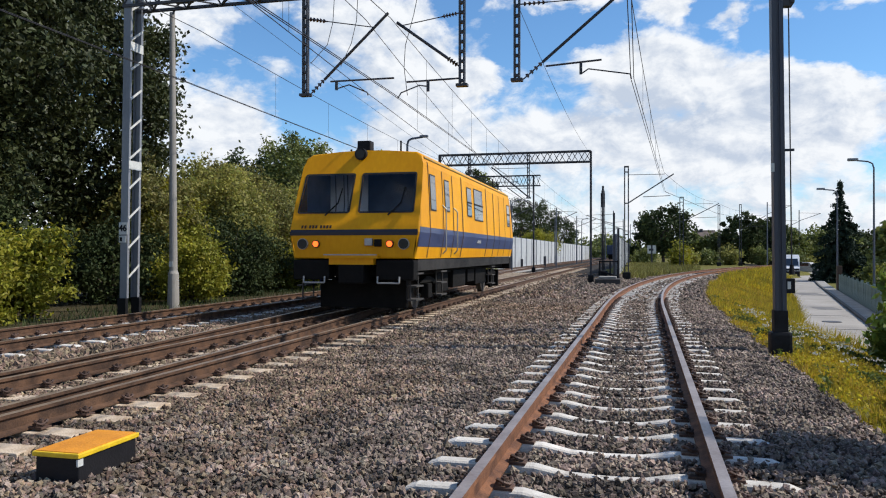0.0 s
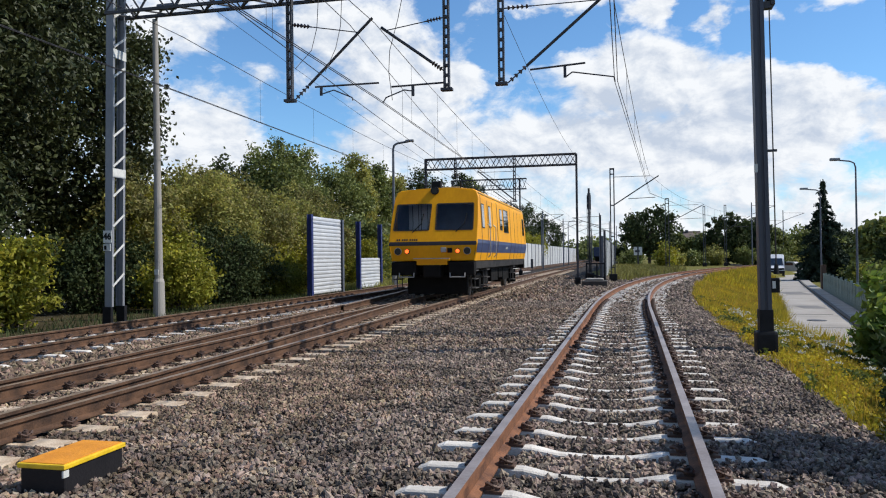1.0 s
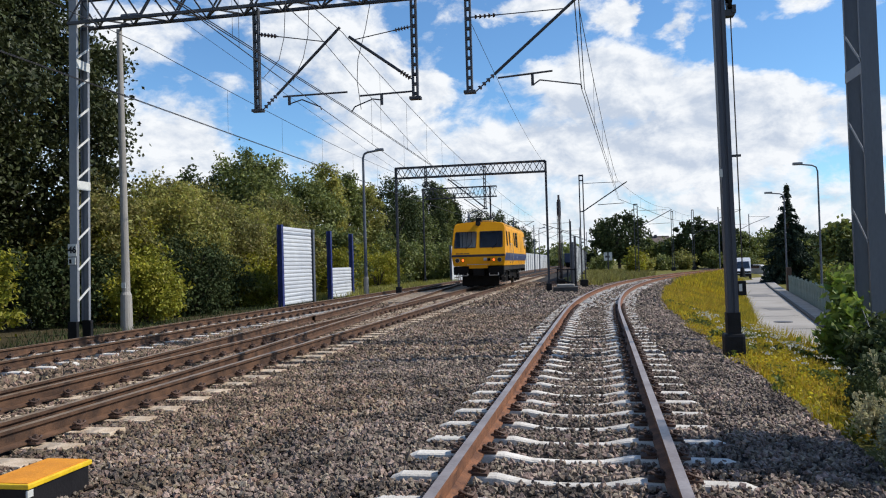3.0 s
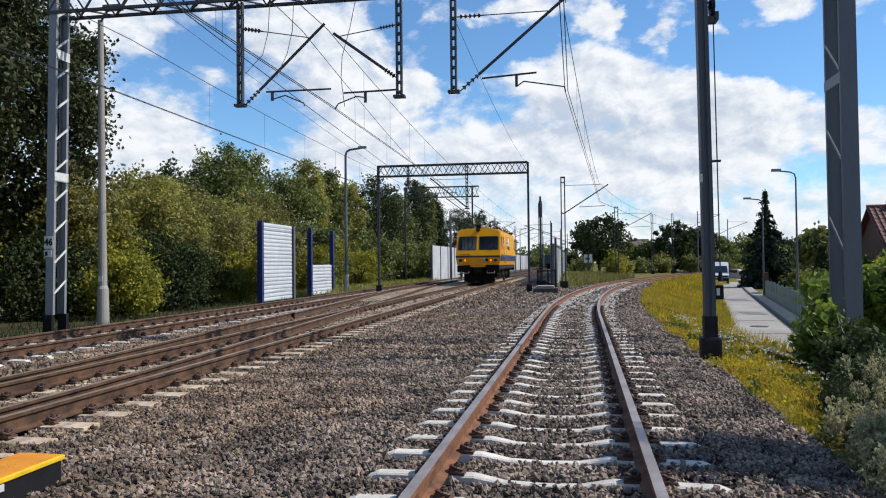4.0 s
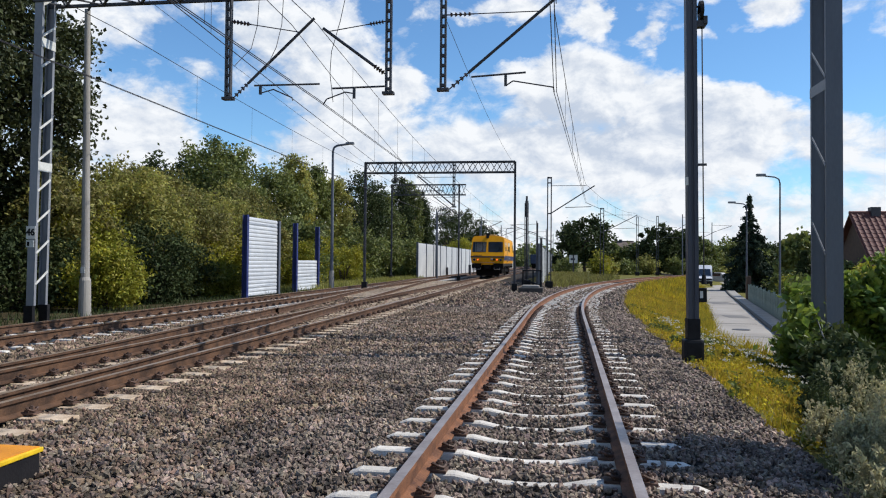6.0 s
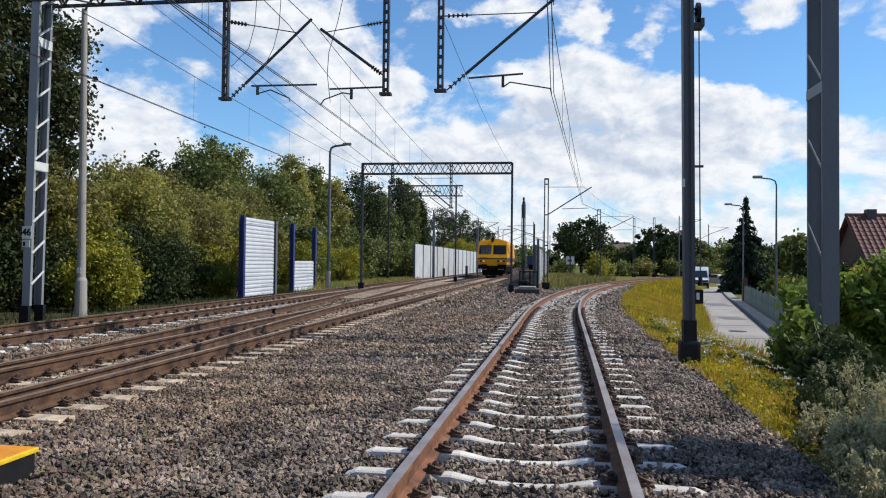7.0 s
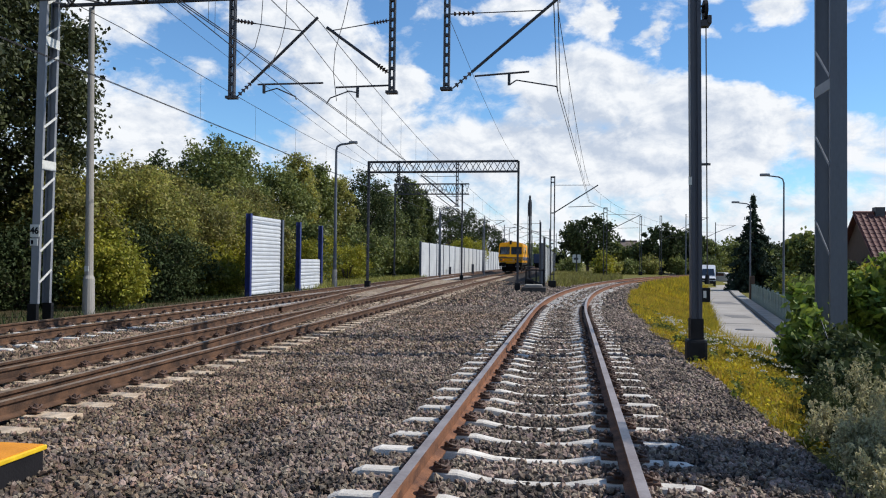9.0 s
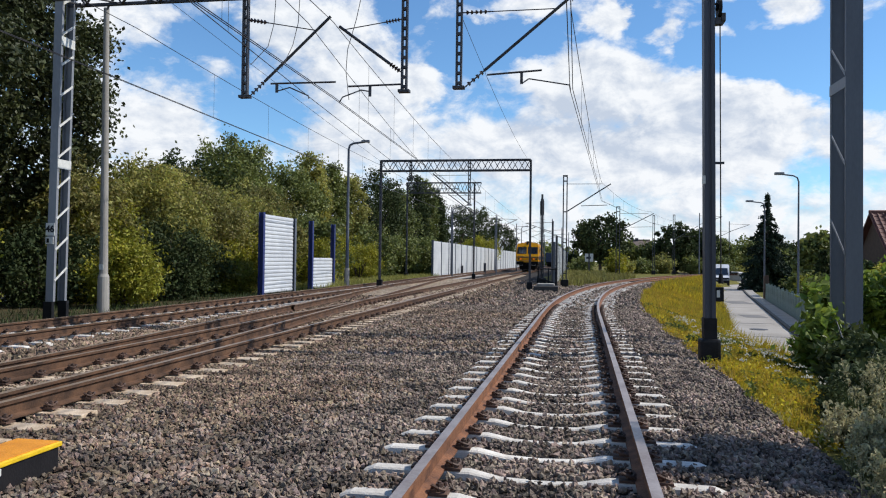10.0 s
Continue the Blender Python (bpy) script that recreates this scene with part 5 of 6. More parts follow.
for x, y, h, a in ((-10.9, 72, 6.6, 2.6), (-8.0, 88, 6.8, 2.4), (-1.6, 92, 6.6, -3.2), (-7.2, 112, 7.0, 2.8), (-0.6, 122, 6.9, -3.0), (-6.4, 140, 7.4, 2.6), (0.6, 150, 7.2, -3.2), (-4.8, 175, 7.6, 2.6), (2.0, 190, 7.6, -3), (18.2, 108, 8.4, 3), (25, 122, 8.0, 3)):
    slim_pole(x, y, h, a, "distant slim grey pole of the overhead line")


def signal_mast():
    x, y = -1.6, 52.0
    p = thing("signal_mast", (0, 0, 0), "dark railway signal mast seen from behind with a ladder", "railway signal")
    part("post", rod(bmesh.new(), (x, y, -0.1), (x, y, 6.1), 0.075, seg=10), M_DARKST, p)
    part("signal_head", nbox(x - 0.11, x + 0.11, y + 0.05, y + 0.22, 4.7, 5.8, bevel=0.04), M_BLACK, p, "black signal head")
    bm = bmesh.new()
    for s in (-0.12, 0.12):
        box(bm, x + s - 0.02, x + s + 0.02, y - 0.28, y - 0.24, 0.1, 5.6)
    for k in range(18):
        box(bm, x - 0.12, x + 0.12, y - 0.275, y - 0.245, 0.3 + k * 0.29, 0.33 + k * 0.29)
    part("ladder", bm, M_DARKST, p)
    part("foot", nbox(x - 0.3, x + 0.3, y - 0.3, y + 0.3, -0.3, 0.35, bevel=0.04), M_BLACK, p)


signal_mast()


def slab():
    p = thing("concrete_slab", (0, 0, 0), "weathered concrete slab with low black rails beside the portal foot", "concrete base")
    part("slab", nbox(-1.62, -0.35, 39.4, 40.9, -0.2, 0.22, bevel=0.04), M_UGREY, p)
    part("upper_slab", nbox(-1.45, -0.55, 39.7, 40.8, 0.22, 0.34, bevel=0.03), M_POLE, p)
    for x in (-1.45, -0.9, -0.5):
        part("rail_post", nbox(x - 0.04, x + 0.04, 41.3, 41.38, -0.1, 1.15), M_BLACK, p)
    part("guard_rail", rods([(-1.45, 41.34, 1.1), (-0.5, 41.34, 1.1)], 0.04), M_BLACK, p)
    part("guard_rail", rods([(-1.45, 41.34, 0.6), (-0.5, 41.34, 0.3)], 0.05), M_BLACK, p)


slab()


def marker(x, y, h, w, label, board=True):
    p = thing("marker_post", (0, 0, 0), label, "marker post", group="lineside markers")
    part("post", nbox(x - w / 2, x + w / 2, y - w / 2, y + w / 2, -0.2, h), M_DARKST, p)
    if board:
        part("board", nbox(x - 0.5, x + 0.5, y - 0.06, y - 0.04, h - 1.0, h), M_SIGN, p, "white board")
        part("board_mark", nbox(x - 0.35, x + 0.2, y - 0.075, y - 0.062, h - 0.65, h - 0.4), M_DARKST, p)


marker(2.9, 95.0, 2.5, 0.18, "white railway board on a dark post among weeds")
marker(-0.75, 45.0, 3.9, 0.10, "slim black marker post beside the wall", False)
marker(-0.55, 48.0, 3.1, 0.14, "slim black marker post beside the wall", False)
marker(-8.9, 84.0, 1.2, 0.25, "short dark marker post beside the outer track", False)
marker(-11.2, 82.0, 0.9, 0.25, "short dark marker post beside the wall", False)


# ---- road, gardens, house, cars ----
def road():
    ys = steps(15, 61, 2.0) + steps(64, 120, 4.0)
    def strip(name, off0, off1, z, material, label, cat, skirt=0.15):
        bm = bmesh.new()
        rows = []
        for y in ys:
            a, b = road_x(y) + off0, road_x(y) + off1
            rows.append([bm.verts.new(q) for q in ((a, y, z - skirt), (a, y, z), (b, y, z), (b, y, z - skirt))])
        for r, s in zip(rows, rows[1:]):
            for i in range(3):
                bm.faces.new((r[i], r[i + 1], s[i + 1], s[i]))
        return tagged(link(name, bm, material), label, cat, kind="structure")
    strip("road", -2.15, 0.0, -0.99, M_ROAD, "narrow pale grey asphalt lane with a patched surface", "road")
    strip("kerb", 0.0, 0.13, -0.90, M_KERB, "dark low kerb along the lane", "kerb")
    strip("pavement", 0.13, 0.80, -0.91, M_PAVE, "pale concrete pavement beside the fence", "pavement")
    for x, y, w, l, m, lab in ((7.2, 27.6, 0.7, 0.05, M_KERB, "dark tarred seam across the lane"), (7.9, 33.5, 0.8, 0.05, M_KERB, "dark tarred seam across the lane"), (8.9, 38.0, 0.5, 0.9, M_PATCH, "darker asphalt repair patch in the lane"), (11.0, 51.0, 0.7, 1.6, M_PATCH, "darker asphalt repair patch in the lane")):
        tagged(link("road_patch", nbox(x - w, x + w, y - l, y + l, -1.02, -0.985), m), lab, "road patch", kind="structure")
    p = tagged(link("manhole_cover", rod(bmesh.new(), (7.35, 30.5, -1.0), (7.35, 30.5, -0.975), 0.34, seg=20), M_DARKST), "dark round manhole cover set in the lane", "manhole cover")


road()


def garden_fence():
    p = thing("garden_fence", (0, 0, 0), "grey-green wooden board fence along the gardens", "fence")
    board = None
    rng = random.Random(4)
    y = 24.0
    while y < 55.5:
        x = road_x(y) + 0.90
        m = pose(x, y, -1.0 + rng.uniform(-0.02, 0.03), 0, rng.uniform(-1, 1), -10.2)
        if board is None:
            board = part("board", nbox(-0.012, 0.012, 0.0, 0.13, 0.0, 1.12), M_FENCE, p)
            board.matrix_basis = m
        else:
            place(board, p, m)
        y += 0.155
    for y in steps(24, 55.5, 2.5):
        x = road_x(y) + 0.98
        part("fence_post", nbox(x - 0.05, x + 0.05, y - 0.05, y + 0.05, -1.1, 0.2), M_FENCE, p)
    for z in (-0.75, -0.1):
        part("fence_rail", rods([(road_x(24) + 0.94, 24, z), (road_x(28) + 0.94, 28, z), (road_x(55.5) + 0.94, 55.5, z)], 0.03), M_FENCE, p)
    for s in (0.0, 3.2):
        part("gate_post", nbox(road_x(55.8) + 0.8 + s, road_x(55.8) + 1.1 + s, 55.7, 56.0, -1.1, 0.7, bevel=0.02), M_WOOD, p, "brown gate post")


garden_fence()


def house(x0, x1, y0, y1, eave, ridge, tiles, label, M_ROOF=M_ROOF):
    p = thing("house", (0, 0, 0), label, "house")
    part("wall", nbox(x0 + 0.3, x1 - 0.3, y0 + 0.3, y1 - 0.3, -1.2, eave + 0.1), M_RENDER, p)
    ym = (y0 + y1) / 2
    for s in (-1, 1):
        bm = bmesh.new()
        ye = y0 if s < 0 else y1
        vs = [bm.verts.new(q) for q in ((x0, ye, eave), (x1, ye, eave), (x1, ym, ridge), (x0, ym, ridge), (x0, ye, eave - 0.12), (x1, ye, eave - 0.12), (x1, ym, ridge - 0.12), (x0, ym, ridge - 0.12))]
        for f in ((0, 1, 2, 3), (7, 6, 5, 4), (0, 4, 5, 1), (1, 5, 6, 2), (3, 2, 6, 7), (0, 3, 7, 4)):
            bm.faces.new([vs[i] for i in f])
        side = part("roof_side", bm, M_ROOF, p, "brownish red tiled roof")
        if s < 0 and tiles:
            sl = math.atan2(ridge - eave, ym - y0)
            length = math.hypot(ridge - eave, ym - y0)
            tile = None
            rows = int(length / 0.34)
            for r in range(rows):
                for c in range(tiles):
                    d = 0.02 + r * length / rows
                    m = Matrix.Translation((x0 + 0.02 + c * 0.30, y0 + d * math.cos(sl), eave + d * math.sin(sl))) @ Matrix.Rotation(sl, 4, "X")
                    if tile is None:
                        bm = bmesh.new()
                        prof = [(0.0, 0.03), (0.06, 0.07), (0.12, 0.03), (0.18, 0.015), (0.24, 0.015), (0.29, 0.03)]
                        a = [bm.verts.new((u, -0.03, v + 0.025)) for u, v in prof]
                        b = [bm.verts.new((u, 0.36, v)) for u, v in prof]
                        base = [bm.verts.new((u, -0.03, 0.002)) for u in (0.0, 0.29)]
                        for i in range(5):
                            bm.faces.new((a[i], a[i + 1], b[i + 1], b[i]))
                        bm.faces.new((base[0], base[1], *a[::-1]))
                        tile = part("roof_tile", bm, M_ROOF, side)
                        tile.matrix_basis = m
                    else:
                        place(tile, side, m)
    for x in (x0 + 0.3, x1 - 0.3):
        bm = bmesh.new()
        bm.faces.new([bm.verts.new(q) for q in ((x, y0 + 0.3, eave), (x, y1 - 0.3, eave), (x, ym, ridge - 0.2))])
        r = bmesh.ops.extrude_face_region(bm, geom=bm.faces[:])
        bmesh.ops.translate(bm, verts=[v for v in r["geom"] if isinstance(v, bmesh.types.BMVert)], vec=(0.1, 0, 0))
        part("gable", bm, M_WOOD, p, "dark boarded gable")
    part("ridge_cap", rods([(x0, ym, ridge + 0.03), (x1, ym, ridge + 0.03)], 0.11), M_ROOF, p)
    part("chimney", nbox(x0 + 1.1, x0 + 1.6, ym - 0.25, ym + 0.25, ridge - 0.4, ridge + 0.35), M_DARKST, p, "dark chimney stub")
    part("barge_board", nbox(x0 - 0.05, x0, y0, y0 + 0.1, eave - 0.2, eave), M_WOOD, p)
    return p


house(16.9, 26.0, 42.0, 49.5, 0.9, 4.5, 18, "house with a brownish red tiled roof behind the garden bushes")
house(10.8, 14.4, 130.0, 138.0, 2.4, 5.3, 0, "distant house with a dull brown gable roof", M_DULLROOF)


def van():
    x, y = 16.7, 85.0
    p = thing("van", (x, y, -0.99), "white delivery van parked at the lane's edge", "van", turn=-10)
    prof = [(0.0, 0.45), (0.0, 0.95), (0.55, 1.15), (1.15, 1.95), (1.6, 2.35), (4.9, 2.4), (5.0, 0.45)]
    bm = bmesh.new()
    a = [bm.verts.new((-0.76, u, v)) for u, v in prof]
    b = [bm.verts.new((0.76, u, v)) for u, v in prof]
    for i in range(len(prof)):
        bm.faces.new((a[i], a[(i + 1) % 7], b[(i + 1) % 7], b[i]))
    bm.faces.new(a), bm.faces.new(b[::-1])
    bmesh.ops.bevel(bm, geom=bm.edges[:], offset=0.05, segments=2, affect="EDGES")
    part("body", bm, M_VAN, p)
    bm = bmesh.new()
    bm.faces.new([bm.verts.new(q) for q in ((-0.64, 0.61, 1.25), (0.64, 0.61, 1.25), (0.58, 1.14, 1.96), (-0.58, 1.14, 1.96))])
    r = bmesh.ops.extrude_face_region(bm, geom=bm.faces[:])
    bmesh.ops.translate(bm, verts=[v for v in r["geom"] if isinstance(v, bmesh.types.BMVert)], vec=(0, -0.02, 0.015))
    part("windscreen", bm, M_GLASS, p)
    part("bumper", nbox(-0.77, 0.77, -0.12, 0.05, 0.35, 0.68, bevel=0.04), M_BLACK, p, "black bumper")
    part("grille", nbox(-0.5, 0.5, -0.03, 0.02, 0.74, 0.92, bevel=0.02), M_BLACK, p)
    for s in (-1, 1):
        part("headlight", nbox(s * 0.60 - 0.12, s * 0.60 + 0.12, -0.025, 0.02, 0.76, 0.95, bevel=0.02), M_LAMPG, p)
        part("wing_mirror", nbox(s * 0.88 - 0.1, s * 0.88 + 0.1, 0.9, 1.0, 1.35, 1.65, bevel=0.03), M_BLACK, p)
        for yy in (0.9, 4.1):
            part("wheel", rod(bmesh.new(), (s * 0.62, yy, 0.34), (s * 0.79, yy, 0.34), 0.34, seg=18), M_TYRE, p)


van()


def parked_car():
    p = thing("parked_car", (20.8, 98.0, -0.95), "distant silver-grey car parked by the lane", "car", turn=60)
    bm = bmesh.new()
    prof = [(-2.1, 0.3), (-2.1, 0.85), (-1.2, 0.95), (-0.6, 1.42), (0.9, 1.45), (1.7, 0.95), (2.1, 0.85), (2.1, 0.3)]
    a = [bm.verts.new((-0.85, u, v)) for u, v in prof]
    b = [bm.verts.new((0.85, u, v)) for u, v in prof]
    for i in range(8):
        bm.faces.new((a[i], a[(i + 1) % 8], b[(i + 1) % 8], b[i]))
    bm.faces.new(a), bm.faces.new(b[::-1])
    bmesh.ops.bevel(bm, geom=bm.edges[:], offset=0.06, segments=2, affect="EDGES")
    part("body", bm, M_HAND, p)
    for s in (-1, 1):
        part("side_glass", nbox(s * 0.86 - 0.01, s * 0.86 + 0.01, -0.6, 0.95, 1.0, 1.34), M_GLASS, p)
        for yy in (-1.3, 1.3):
            part("wheel", rod(bmesh.new(), (s * 0.7, yy, 0.31), (s * 0.88, yy, 0.31), 0.31, seg=16), M_TYRE, p)


parked_car()


def wagons():
    for i in range(3):
        y = 176 + i * 13.5
        p = thing("freight_wagon", (MAIN_X + bend(y) + 0.2, y, RAIL_TOP), "distant dark blue freight wagon standing on the track", "wagon", group="standing wagons")
        part("tub", nbox(-1.4, 1.4, 0, 12.4, 1.1, 3.2, bevel=0.06), M_WAGON, p)
        part("frame", nbox(-1.3, 1.3, -0.3, 12.7, 0.8, 1.1), M_UNDER, p)
        for yy in (2.0, 10.4):
            part("bogie", nbox(-1.1, 1.1, yy - 1.2, yy + 1.2, 0.0, 0.8, bevel=0.1), M_UNDER, p)


wagons()


# ---- plants ----
def leaves(name, spots, size, material, parent, seed, long=1.5, up=0.0):
    """One quad a leaf, folded along its rib, turned at random."""
    n = len(spots)
    rng = np.random.default_rng(seed)
    a = rng.normal(0, 1, (n, 3))
    a[:, 2] += up
    a /= np.linalg.norm(a, axis=1)[:, None]
    b = np.cross(a, rng.normal(0, 1, (n, 3)))
    b /= np.linalg.norm(b, axis=1)[:, None] + 1e-9
    c = np.cross(a, b)
    s = size * rng.uniform(0.6, 1.3, n)[:, None]
    p = np.asarray(spots)
    v = np.empty((n, 4, 3))
    v[:, 0], v[:, 2] = p - a * s * long * 0.5, p + a * s * long * 0.5
    v[:, 1], v[:, 3] = p + b * s * 0.5 + c * s * 0.15, p - b * s * 0.5 + c * s * 0.15
    return fast_mesh(name, v.reshape(-1, 3), np.arange(n * 4).reshape(n, 4), material, parent)


def crown_spots(rng, centre, rx, ry, rz, clumps, per, clump_r, low=0.15, power=2.0, rough=0.32):
    """Clumps set in an uneven egg, leaves set in the clumps."""
    d = rng.normal(0, 1, (clumps, 3))
    d /= np.linalg.norm(d, axis=1)[:, None]
    r = rng.uniform(0.35, 1.0, clumps) ** (1 / power)
    lump = np.array([1 + rough * noise.noise(Vector((q[0] * 2.1 + centre[0], q[1] * 2.1 + centre[1], q[2] * 2.1))) for q in d])
    c = d * (r * lump)[:, None] * np.array([rx, ry, rz])
    c[:, 2] = np.where(c[:, 2] < -rz * (1 - low), -rz * (1 - low), c[:, 2])
    c += np.array(centre)
    k = rng.integers(0, clumps, clumps * per)
    q = rng.normal(0, 1, (clumps * per, 3))
    q *= 0.56
    q[:, 2] *= 0.9
    return c, c[k] + q * clump_r * rng.uniform(0.6, 1.2, clumps)[k][:, None]


def limb(bm, p, q, r0, r1, rng, n=4, wob=0.12):
    p, q = Vector(p), Vector(q)
    L = (q - p).length
    last, lr = p, r0
    for i in range(1, n + 1):
        k = i / n
        w = Vector(rng.normal(0, wob * L / n, 3)) if i < n else Vector((0, 0, 0))
        nxt, nr = p.lerp(q, k) + w + Vector((0, 0, 0.1 * L * math.sin(math.pi * k))), r0 + (r1 - r0) * k
        rod(bm, last, nxt, lr, nr, seg=7)
        last, lr = nxt, nr


def tree(x, y, h, rx, material, label, seed, base=None, trunk=0.32, leaf=0.17, clumps=170, per=95, clump_r=0.75, crown_low=0.28, name="tree", category="tree", squash=1.0, power=2.0):
    rng = np.random.default_rng(seed)
    z0 = ground_z(x, y) if base is None else base
    p = thing(name, (0, 0, 0), label, category)
    rz = (h - h * crown_low) / 2
    cz = z0 + h * crown_low + rz
    cs, spots = crown_spots(rng, (x, y, cz), rx, rx * squash, rz, clumps, per, clump_r, power=power)
    bm = bmesh.new()
    limb(bm, (x, y, z0 - 0.2), (x + rng.normal(0, 0.2), y + rng.normal(0, 0.2), cz + rz * 0.35), trunk, trunk * 0.3, rng, 6, 0.05)
    part("trunk", bm, M_BARK, p)
    bm = bmesh.new()
    for c in cs[rng.choice(clumps, min(16, clumps), replace=False)]:
        k = rng.uniform(0.35, 0.9)
        s = Vector((x, y, z0 + (cz - z0) * k))
        limb(bm, s, c, trunk * 0.4, 0.02, rng, 3, 0.1)
    part("branchwork", bm, M_BARK, p)
    leaves("crown", spots, leaf, material, p, seed + 1)
    return p


def shrub(x, y, h, rx, material, label, seed, leaf=0.11, clumps=90, per=80, clump_r=0.5, name="shrub", base=None):
    rng = np.random.default_rng(seed)
    z0 = ground_z(x, y) if base is None else base
    p = thing(name, (0, 0, 0), label, "shrub")
    cs, spots = crown_spots(rng, (x, y, z0 + h * 0.5), rx, rx, h * 0.52, clumps, per, clump_r, low=0.02, rough=0.7)
    spots = spots[spots[:, 2] > z0]
    bm = bmesh.new()
    for c in cs[rng.choice(clumps, 9, replace=False)]:
        limb(bm, (x + rng.normal(0, 0.15), y + rng.normal(0, 0.15), z0 - 0.1), c, 0.05, 0.012, rng, 3, 0.08)
    part("stemwork", bm, M_BARK, p)
    leaves("foliage", spots, leaf, material, p, seed + 1, long=2.0 if name == "willow_bush" else 1.6)
    return p


# tall dark oaks beside the portal
tree(-21.1, 24.6, 14.0, 4.3, M_OAK, "tall dark green oak with a dense broad crown", 11, trunk=0.45, leaf=0.125, clumps=330, per=230, clump_r=0.72, crown_low=0.02)
tree(-20.0, 17.0, 14.0, 4.8, M_OAK, "tall dark green oak shading the lineside", 12, trunk=0.45, leaf=0.125, clumps=330, per=220, clump_r=0.72, crown_low=0.10)
tree(-26.0, 22.0, 13.5, 5.0, M_OAK, "tall dark green oak behind the others", 13, trunk=0.4, leaf=0.21, clumps=180, per=120, clump_r=1.0, crown_low=0.10)
# olive willow thicket
for i, (x, y, h, r) in enumerate(((-17.6, 24.5, 4.6, 2.3), (-17.2, 28.5, 5.3, 2.5), (-18.8, 31.5, 5.9, 2.7), (-17.4, 33.0, 5.2, 2.5), (-17.8, 37.0, 5.2, 2.6), (-17.6, 41.0, 5.0, 2.5), (-20.5, 36.5, 6.0, 2.8))):
    shrub(x, y, h, r, (M_MOSS, M_OLIVE, M_MOSS)[i % 3], "dense olive-green willow bush in the lineside thicket", 30 + i, leaf=0.085, clumps=230, per=110, clump_r=0.42, name="willow_bush")
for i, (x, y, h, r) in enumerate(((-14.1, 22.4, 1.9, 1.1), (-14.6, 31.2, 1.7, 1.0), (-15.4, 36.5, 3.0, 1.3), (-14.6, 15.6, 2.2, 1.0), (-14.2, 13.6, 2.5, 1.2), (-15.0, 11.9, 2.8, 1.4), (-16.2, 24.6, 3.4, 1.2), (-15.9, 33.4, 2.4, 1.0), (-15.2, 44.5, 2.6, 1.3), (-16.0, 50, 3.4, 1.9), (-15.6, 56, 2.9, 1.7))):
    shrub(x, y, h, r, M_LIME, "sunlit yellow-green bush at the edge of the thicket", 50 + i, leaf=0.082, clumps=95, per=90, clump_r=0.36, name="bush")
# leaf colour darkened to draw the black shadow gaps under the oaks
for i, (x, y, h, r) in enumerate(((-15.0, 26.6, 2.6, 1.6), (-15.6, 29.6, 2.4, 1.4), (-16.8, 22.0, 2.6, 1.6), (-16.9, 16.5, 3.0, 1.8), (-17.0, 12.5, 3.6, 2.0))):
    shrub(x, y, h, r, M_DEEP, "thicket bush with shade put into its dark green leaves", 70 + i, leaf=0.09, clumps=110, per=85, clump_r=0.42, name="bush")
for i, (x, y, h, r) in enumerate(((-16.4, 46, 4.2, 2.2), (-17.0, 63, 4.2, 2.4), (-15.6, 70, 3.4, 2.0), (-15.4, 78, 3.8, 2.1), (-16, 86, 4.0, 2.3))):
    shrub(x, y, h, r, M_GREEN, "green bush behind the noise screens", 80 + i, leaf=0.17, clumps=120, per=55, clump_r=0.5, name="bush")
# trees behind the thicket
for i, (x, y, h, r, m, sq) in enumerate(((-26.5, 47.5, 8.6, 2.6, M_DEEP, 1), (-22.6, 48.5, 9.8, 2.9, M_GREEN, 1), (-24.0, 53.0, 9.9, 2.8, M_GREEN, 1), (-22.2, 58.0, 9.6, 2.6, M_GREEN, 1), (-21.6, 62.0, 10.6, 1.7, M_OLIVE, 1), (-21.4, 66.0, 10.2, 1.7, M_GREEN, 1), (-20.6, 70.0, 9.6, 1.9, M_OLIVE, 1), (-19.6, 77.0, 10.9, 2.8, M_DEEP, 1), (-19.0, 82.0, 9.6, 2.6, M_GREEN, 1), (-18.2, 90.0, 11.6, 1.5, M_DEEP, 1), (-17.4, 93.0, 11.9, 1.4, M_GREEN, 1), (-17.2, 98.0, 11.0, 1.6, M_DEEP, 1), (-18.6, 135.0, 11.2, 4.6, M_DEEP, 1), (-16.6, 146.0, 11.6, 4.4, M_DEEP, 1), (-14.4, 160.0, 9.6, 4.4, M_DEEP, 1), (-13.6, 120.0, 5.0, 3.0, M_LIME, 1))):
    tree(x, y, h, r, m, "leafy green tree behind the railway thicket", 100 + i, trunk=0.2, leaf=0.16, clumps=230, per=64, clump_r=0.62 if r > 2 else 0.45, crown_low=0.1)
# trees across the bend and by the gardens
for i, (x, y, h, r, m, low) in enumerate(((4.9, 110, 8.2, 3.5, M_DEEP, 0.16), (15.6, 112, 7.2, 2.9, M_DEEP, 0.05), (19.8, 120, 6.6, 3.0, M_DEEP, 0.05), (9.0, 118, 4.6, 2.4, M_GREEN, 0.05), (12.4, 114, 4.4, 2.0, M_GREEN, 0.05), (18.7, 60, 4.9, 1.6, M_GREEN, 0.1), (21.6, 62, 5.2, 2.0, M_DEEP, 0.1), (24, 124, 6.0, 3.0, M_GREEN, 0.05), (30, 128, 6.4, 4.0, M_GREEN, 0.1), (38, 135, 6.0, 4.0, M_DEEP, 0.1))):
    tree(x, y, h, r, m, "round leafy tree beyond the bend", 140 + i, trunk=0.25, leaf=0.30, clumps=120, per=50, clump_r=0.8 if r > 3 else 0.5, crown_low=low)


